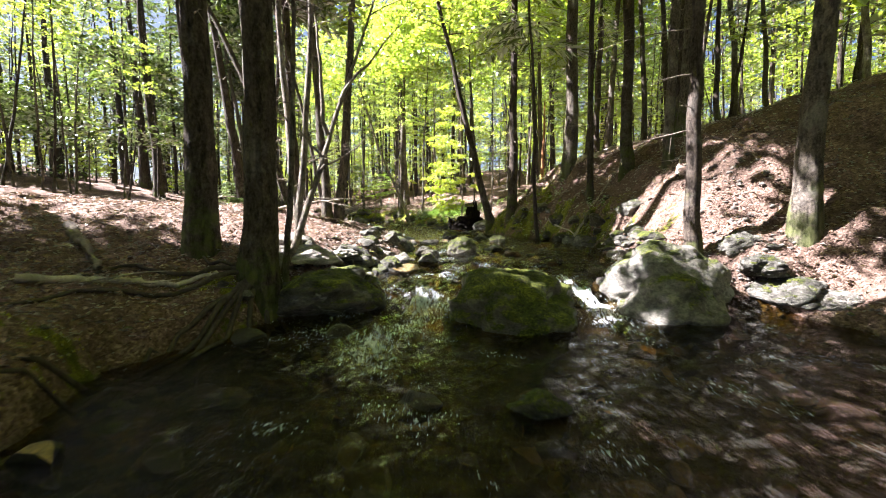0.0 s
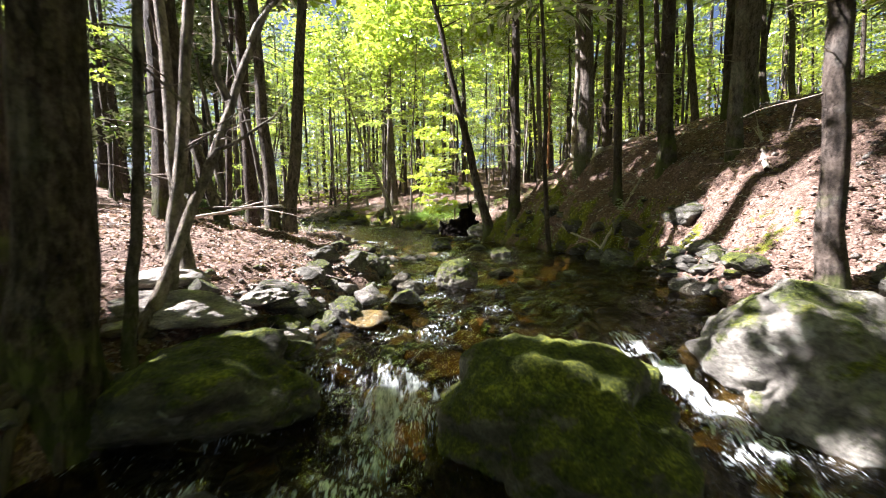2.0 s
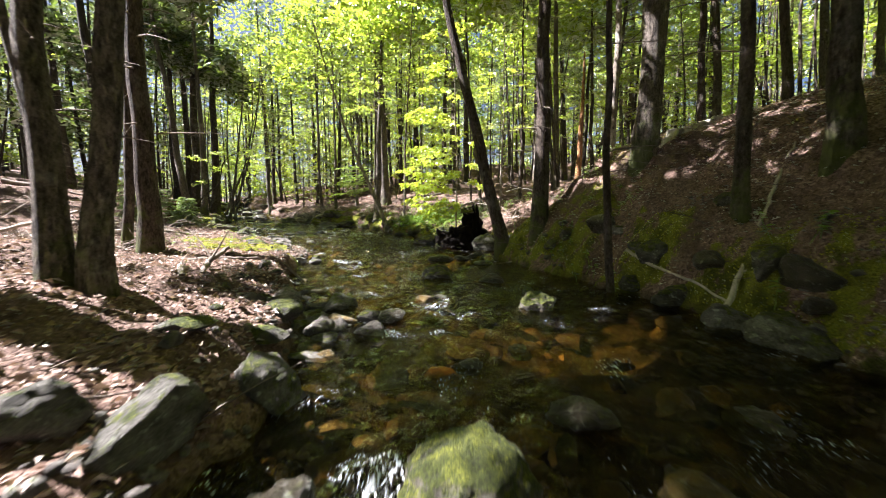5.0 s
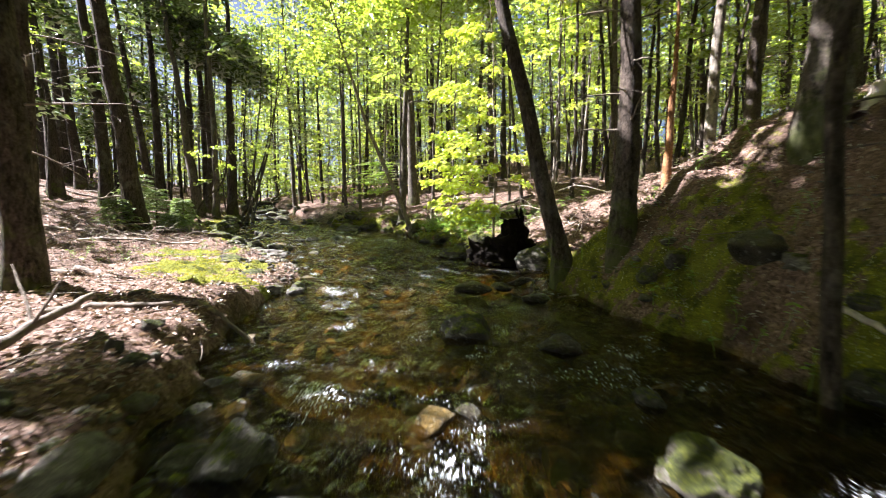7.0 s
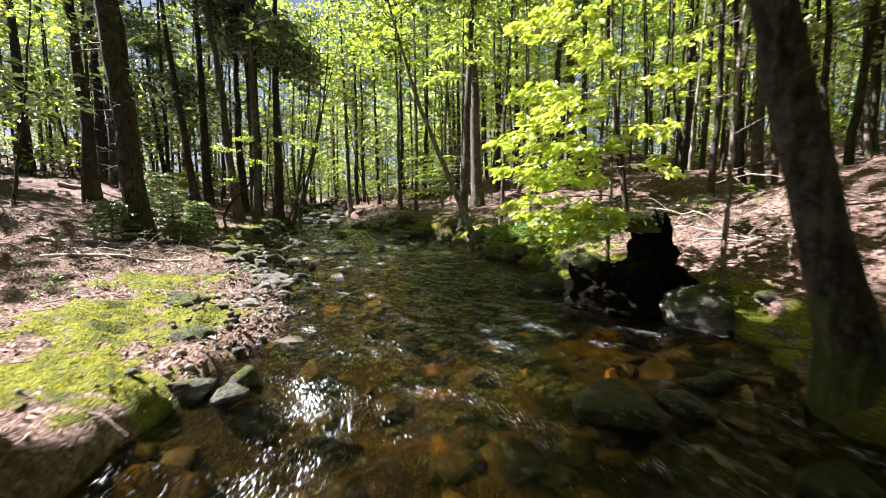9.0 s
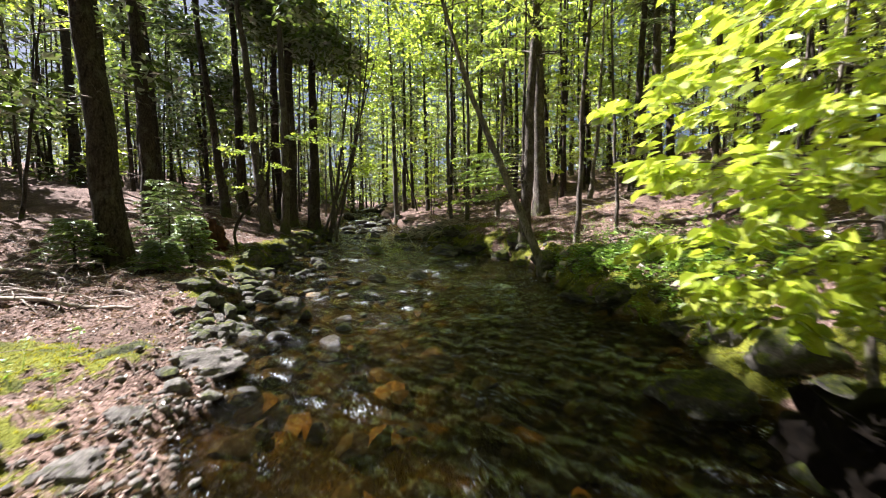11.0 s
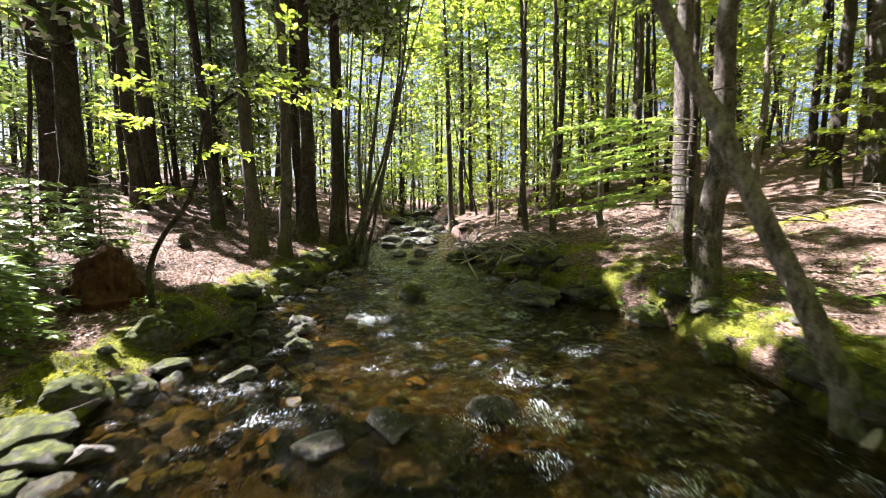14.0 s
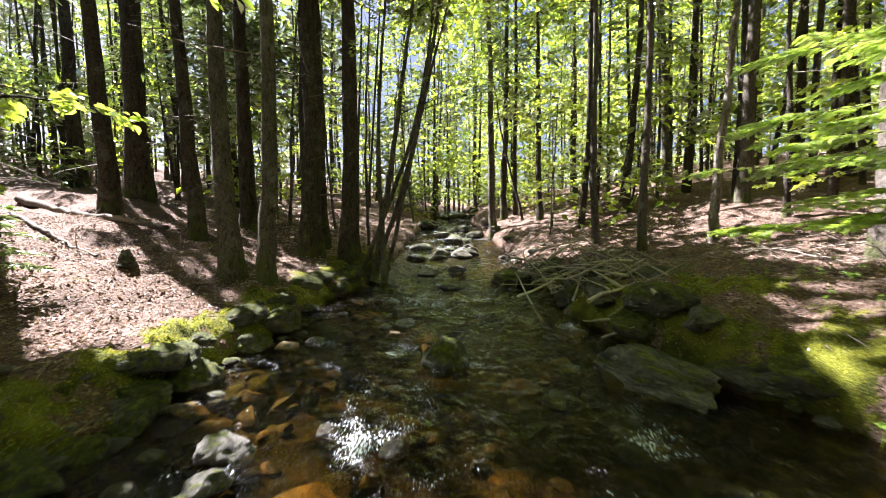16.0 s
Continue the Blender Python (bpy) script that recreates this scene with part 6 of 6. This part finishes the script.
def log(points, r, mat, label, name="log", seed=0, branches=0, sides=9):
    rng = np.random.default_rng(seed)
    p = np.asarray(points, float)
    k = np.linspace(0, len(p) - 1, max(8, 5 * len(p)))
    q = np.stack([np.interp(k, np.arange(len(p)), p[:, c]) for c in range(3)], -1)
    q[1:-1] += rng.normal(0, r * 0.25, (len(q) - 2, 3))
    ob = new(name)
    v, f = tube(q, r * (1 - 0.5 * k / k[-1]), sides, 0.12, rng)
    build("stem", v, f, mat, ob)
    for _ in range(branches):
        j = rng.integers(2, len(q) - 1)
        b, rad = bough(q[j], unit(q[-1] - q[0]) + rng.normal(0, 0.7, 3) + [0, 0, 0.25], rng.uniform(0.2, 0.7), r * 0.3, rng, 0.1)
        v, f = tube(b, rad, 5)
        build("branch", v, f, mat, ob)
    return tagged(ob, label, "dead wood")


def lying(a, b, r, mat, label, up=0.0, **given):
    (ax, ay), (bx, by) = a, b
    pts = [(ax + (bx - ax) * k, ay + (by - ay) * k, height(ax + (bx - ax) * k, ay + (by - ay) * k) + r * 0.8 + up * k) for k in np.linspace(0, 1, 5)]
    return log(pts, r, mat, label, **given)


log([(-2.9, 6.9, 1.35), (-2.3, 7.3, 1.5), (-1.9, 7.5, 1.55)], 0.02, DRIFT, "bleached dead branch propped above the ground", "branch", 1, 3)
log([(-3.6, 8.9, 1.45), (-2.6, 8.9, 1.7)], 0.02, DRIFT, "bleached dead branch leaning on a tree", "branch", 2, 2)
log([(-2.15, 8.85, 0.75), (-2.3, 9.9, 0.95), (-2.6, 10.7, 1.1), (-2.65, 11.3, 1.25)], 0.05, TWIG, "dead forked branch lying on the bank", "branch", 3, 6)
lying((-2.0, 9.2), (-2.9, 10.6), 0.03, DRIFT, "bleached broken branch on the bank", name="branch", seed=4, branches=3)
lying((-3.4, 11.6), (-1.9, 12.2), 0.035, TWIG, "dead branch lying on the needles", name="branch", seed=5, branches=4)
log([(-12.5, 20.2, 2.3), (-11.0, 21.0, 2.55), (-9.3, 21.4, 2.35)], 0.03, DRIFT, "long bleached pole caught in the brush", "branch", 6, 3)
lying((-20.4, 25.6), (-15.5, 27.0), 0.11, TWIG, "fallen trunk lying on the leafy floor", seed=7, branches=3)
lying((-17.5, 24.9), (-14.2, 25.3), 0.05, TWIG, "fallen branch on the leafy floor", name="branch", seed=8, branches=3)
lying((-1.5, 23.5), (0.8, 21.3), 0.06, DRIFT, "bleached log lying along the bank", seed=9, branches=2)
lying((-1.9, 23.9), (-0.4, 24.4), 0.05, DRIFT, "bleached log end at the bank", seed=10)
lying((2.95, 11.4), (3.2, 9.7), 0.025, DRIFT, "pale pole lying on the shaded bank", name="branch", seed=11)
log([(1.55, 14.2, 0.72), (2.1, 14.35, 0.78), (2.7, 14.2, 0.9)], 0.015, DRIFT, "pale stick at the waterline", "branch", 12)
lying((2.9, 9.4), (4.6, 10.6), 0.03, DRIFT, "long thin dead branch on the slope", name="branch", seed=13, branches=2)
lying((4.0, 7.0), (5.0, 8.4), 0.03, DRIFT, "dead branch on the leafy slope", name="branch", seed=14, branches=5)
lying((-3.5, 3.3), (-2.4, 4.3), 0.04, DRIFT, "bleached branch lying by the tree roots", name="branch", seed=15, branches=3)
lying((-4.6, 5.0), (-3.4, 4.0), 0.06, TWIG, "dead log on the leafy floor", seed=16, branches=2)
lying((-6.5, 14.2), (-4.6, 14.0), 0.07, TWIG, "short rotten log on the sunny bank", seed=17)
lying((-9.0, 17.4), (-6.6, 18.3), 0.04, DRIFT, "dead branch among brush", name="branch", seed=18, branches=6)
lying((-11.2, 18.6), (-8.4, 18.8), 0.04, DRIFT, "dead branch among brush", name="branch", seed=19, branches=6)
lying((0.6, 26.0), (3.2, 27.6), 0.09, TWIG, "mossy fallen log on the flat bank", seed=20)
lying((4.0, 12.6), (5.6, 13.4), 0.09, DRIFT, "fallen log by the stout pine", seed=21)

def brush(x, y, spread, count, seed, label):
    """A thicket of dead twigs lying and leaning over one another."""
    rng = np.random.default_rng(seed)
    ob = new("brush_pile")
    for i in range(count):
        cx, cy = x + rng.normal(0, spread), y + rng.normal(0, spread * 0.6)
        a, ln = rng.uniform(0, 6.3), rng.uniform(0.5, 1.6)
        pile = Pile()
        b, rad = bough(np.array([cx, cy, height(cx, cy) + 0.02]), (np.cos(a), np.sin(a), rng.uniform(0.05, 0.7)), ln, rng.uniform(0.006, 0.016), rng, 0.35, 7, 0.12)
        pile.add(*tube(b, rad + 0.002, 4))
        for j in (2, 3, 4, 5):
            c, r2 = bough(b[j], b[j] - b[j - 1] + rng.normal(0, 0.2, 3), rng.uniform(0.15, 0.5), 0.005, rng, 0.1, 4, 0.1)
            pile.add(*tube(c, r2 + 0.001, 3))
        pile.build("stick", (DRIFT, TWIG)[i % 2], ob)
    return tagged(ob, label, "dead wood")


brush(-8.6, 18.3, 0.9, 30, 401, "thicket of bleached dead twigs on the sunny bank")
brush(-11.6, 19.8, 1.1, 30, 402, "thicket of dead twigs under the conifers")
brush(-5.6, 12.3, 0.7, 14, 403, "dead twigs lying round a conifer's foot")
brush(2.9, 18.3, 0.7, 18, 404, "dead twigs on the bank behind the stump")
brush(0.6, 30.5, 1.3, 24, 405, "dead brush on the flat bank")
brush(-18.5, 29.5, 1.4, 24, 406, "dead brush among the trunks")
brush(2.5, 24.5, 0.9, 16, 408, "dead twigs lying on the flat bank")
brush(3.6, 28.2, 1.2, 20, 409, "dead brush on the flat bank")
brush(-3.6, 31.2, 0.9, 20, 410, "dead brush round a stout tree")
brush(-10.5, 34.5, 0.8, 20, 407, "drift of dead twigs beside the stream")

# drift of broken sticks caught on the bank
drift = new("stick_pile")
drng = np.random.default_rng(400)
for i in range(120):
    k = drng.random()
    cx, cy = -8.9 + 2.9 * k + drng.normal(0, 0.35), 32.4 - 2.9 * k + drng.normal(0, 0.4)
    a, ln, tip = drng.uniform(0, 6.3), drng.uniform(0.5, 1.7), drng.uniform(-0.15, 0.85)
    d = np.array([np.cos(a), np.sin(a), tip])
    o = np.array([cx, cy, max(height(cx, cy), float(level(cx, cy))) + drng.uniform(0.05, 0.5)])
    b, rad = bough(o - d * ln * 0.4, d, ln, drng.uniform(0.012, 0.035), drng, 0.05)
    v, f = tube(b, rad + 0.003, 6, 0.1, drng)
    build("stick", v, f, (DRIFT, DRIFT, TWIG, DRIFT)[i % 4], drift)
tagged(drift, "tangle of bleached and brown broken sticks on the bank", "dead wood")


# ---- small cover of the ground ----
def scatter(seed, count, y_from, y_to, width):
    """Places on both banks near the stream."""
    rng = np.random.default_rng(seed)
    y = rng.uniform(y_from, y_to, count)
    left = rng.random(count) < 0.55
    d = width * rng.random(count) ** 1.3
    x = np.where(left, curve(LEFT, y) - 0.1 - d, curve(RIGHT, y) + 0.1 + d)
    z, moss = surface(x, y)
    return rng, np.stack([x, y, z], -1), moss


def litter():
    rng, p, moss = scatter(500, 125000, 0.5, 38, 7.0)
    p = p[moss + rng.normal(0, 0.12, len(p)) < 0.42]
    n = len(p)
    a = rng.uniform(0, 6.3, n)
    axis = np.stack([np.cos(a), np.sin(a), rng.normal(0.05, 0.22, n)], -1)
    normal = np.array([0, 0, 1.0]) + rng.normal(0, 0.38, (n, 3))
    ln = rng.uniform(0.03, 0.075, n)
    p[:, 2] += 0.004 + rng.random(n) * 0.018
    v, f = leaves(p, axis, normal, ln, ln * 0.55, curl=0.2)
    tagged(build("leaf_litter", v, f, LITTER_LEAF, smooth=False), "brown and pinkish fallen leaves covering the banks", "fallen leaves", kind="stuff")


def twigs():
    rng, p, moss = scatter(501, 2600, 0.5, 40, 8.0)
    pile = Pile()
    for q in p:
        a, ln = rng.uniform(0, 6.3), rng.uniform(0.12, 0.7)
        b, rad = bough(q + [0, 0, 0.015], (np.cos(a), np.sin(a), rng.normal(0, 0.08)), ln, rng.uniform(0.003, 0.009), rng, 0.0, 4)
        pile.add(*tube(b, rad + 0.001, 3))
    tagged(pile.build("twigs", TWIG), "small dead twigs strewn over the leafy banks", "twigs", kind="stuff")


def moss_tufts():
    rng = np.random.default_rng(502)
    at = []
    for mx, my, mr, ms in MOSS:
        n = int(2600 * mr * mr * ms)
        at.append(np.stack([mx + rng.normal(0, mr * 0.55, n), my + rng.normal(0, mr * 0.55, n)], -1))
    at = np.concatenate(at)
    out = np.maximum(curve(LEFT, at[:, 1]) - at[:, 0], at[:, 0] - curve(RIGHT, at[:, 1]))
    z, moss = surface(at[:, 0], at[:, 1])
    keep = (out > 0.02) & (moss > 0.45)
    p = np.concatenate([at[keep], z[keep][:, None]], 1)
    n = len(p)
    axis = np.stack([rng.normal(0, 0.45, n), rng.normal(0, 0.45, n), np.ones(n)], -1)
    normal = np.stack([rng.normal(0, 1, n), rng.normal(0, 1, n), 0.3 * np.ones(n)], -1)
    ln = rng.uniform(0.012, 0.028, n)
    v, f = leaves(p - [0, 0, 0.005], axis, normal, ln, ln * 0.7, curl=0.1)
    tagged(build("moss_tufts", v, f, MOSS_LEAF, smooth=False), "soft yellow-green moss cushions on the banks", "moss", kind="stuff")


def herbs():
    rng = np.random.default_rng(503)
    stems, green = Pile(), Pile()
    for bx, by, spread, count, size in ((-0.4, 22.9, 0.55, 330, 0.10), (0.7, 21.9, 0.6, 280, 0.10), (1.6, 21.2, 0.8, 120, 0.09), (0.8, 24.0, 1.2, 120, 0.07), (-0.8, 26.0, 1.0, 80, 0.07), (-1.3, 23.9, 0.4, 30, 0.07), (-3.3, 27.3, 0.5, 30, 0.08), (-3.8, 29.6, 0.4, 14, 0.07), (3.35, 9.2, 0.15, 6, 0.07), (-0.3, 20.2, 0.5, 40, 0.06), (-10.8, 27.9, 0.2, 7, 0.06), (-9.4, 22.7, 0.25, 8, 0.05), (-9.2, 20.4, 0.3, 14, 0.05), (3.5, 14.2, 0.6, 26, 0.06), (2.9, 12.4, 0.5, 20, 0.06), (-6.1, 15.6, 0.8, 30, 0.05)):
        for _ in range(count):
            x, y = bx + rng.normal(0, spread), by + rng.normal(0, spread)
            if curve(LEFT, y) < x < curve(RIGHT, y) - 0.1:
                continue
            tall = rng.uniform(0.1, 0.38)
            b, rad = bough(np.array([x, y, height(x, y)]), (rng.normal(0, 0.3), rng.normal(0, 0.3), 1), tall, 0.004, rng, 0.0, 4)
            stems.add(*tube(b, rad + 0.001, 3))
            n = 7
            a = rng.uniform(0, 6.3) + np.arange(n) * 6.283 / n * 2
            c = b[0] + (b[-1] - b[0]) * rng.uniform(0.45, 1.0, n)[:, None]
            axis = np.stack([np.cos(a), np.sin(a), rng.normal(0.0, 0.2, n)], -1)
            green.add(*leaves(c, axis, np.array([0, 0, 1.0]) + rng.normal(0, 0.25, (n, 3)), size * rng.uniform(0.7, 1.3, n), size * 0.65, True))
    herb = new("herb_patch")
    stems.build("stems", LEAF_HERB, herb)
    green.build("leaves", LEAF_HERB, herb, False)
    tagged(herb, "low green herbs growing on the damp banks", "herbs", kind="stuff")


MOSS_LEAF = leaf_material("moss_frond", (0.18, 0.185, 0.012), (0.40, 0.38, 0.03), 0.35, 1.2)
litter()
twigs()
moss_tufts()
herbs()
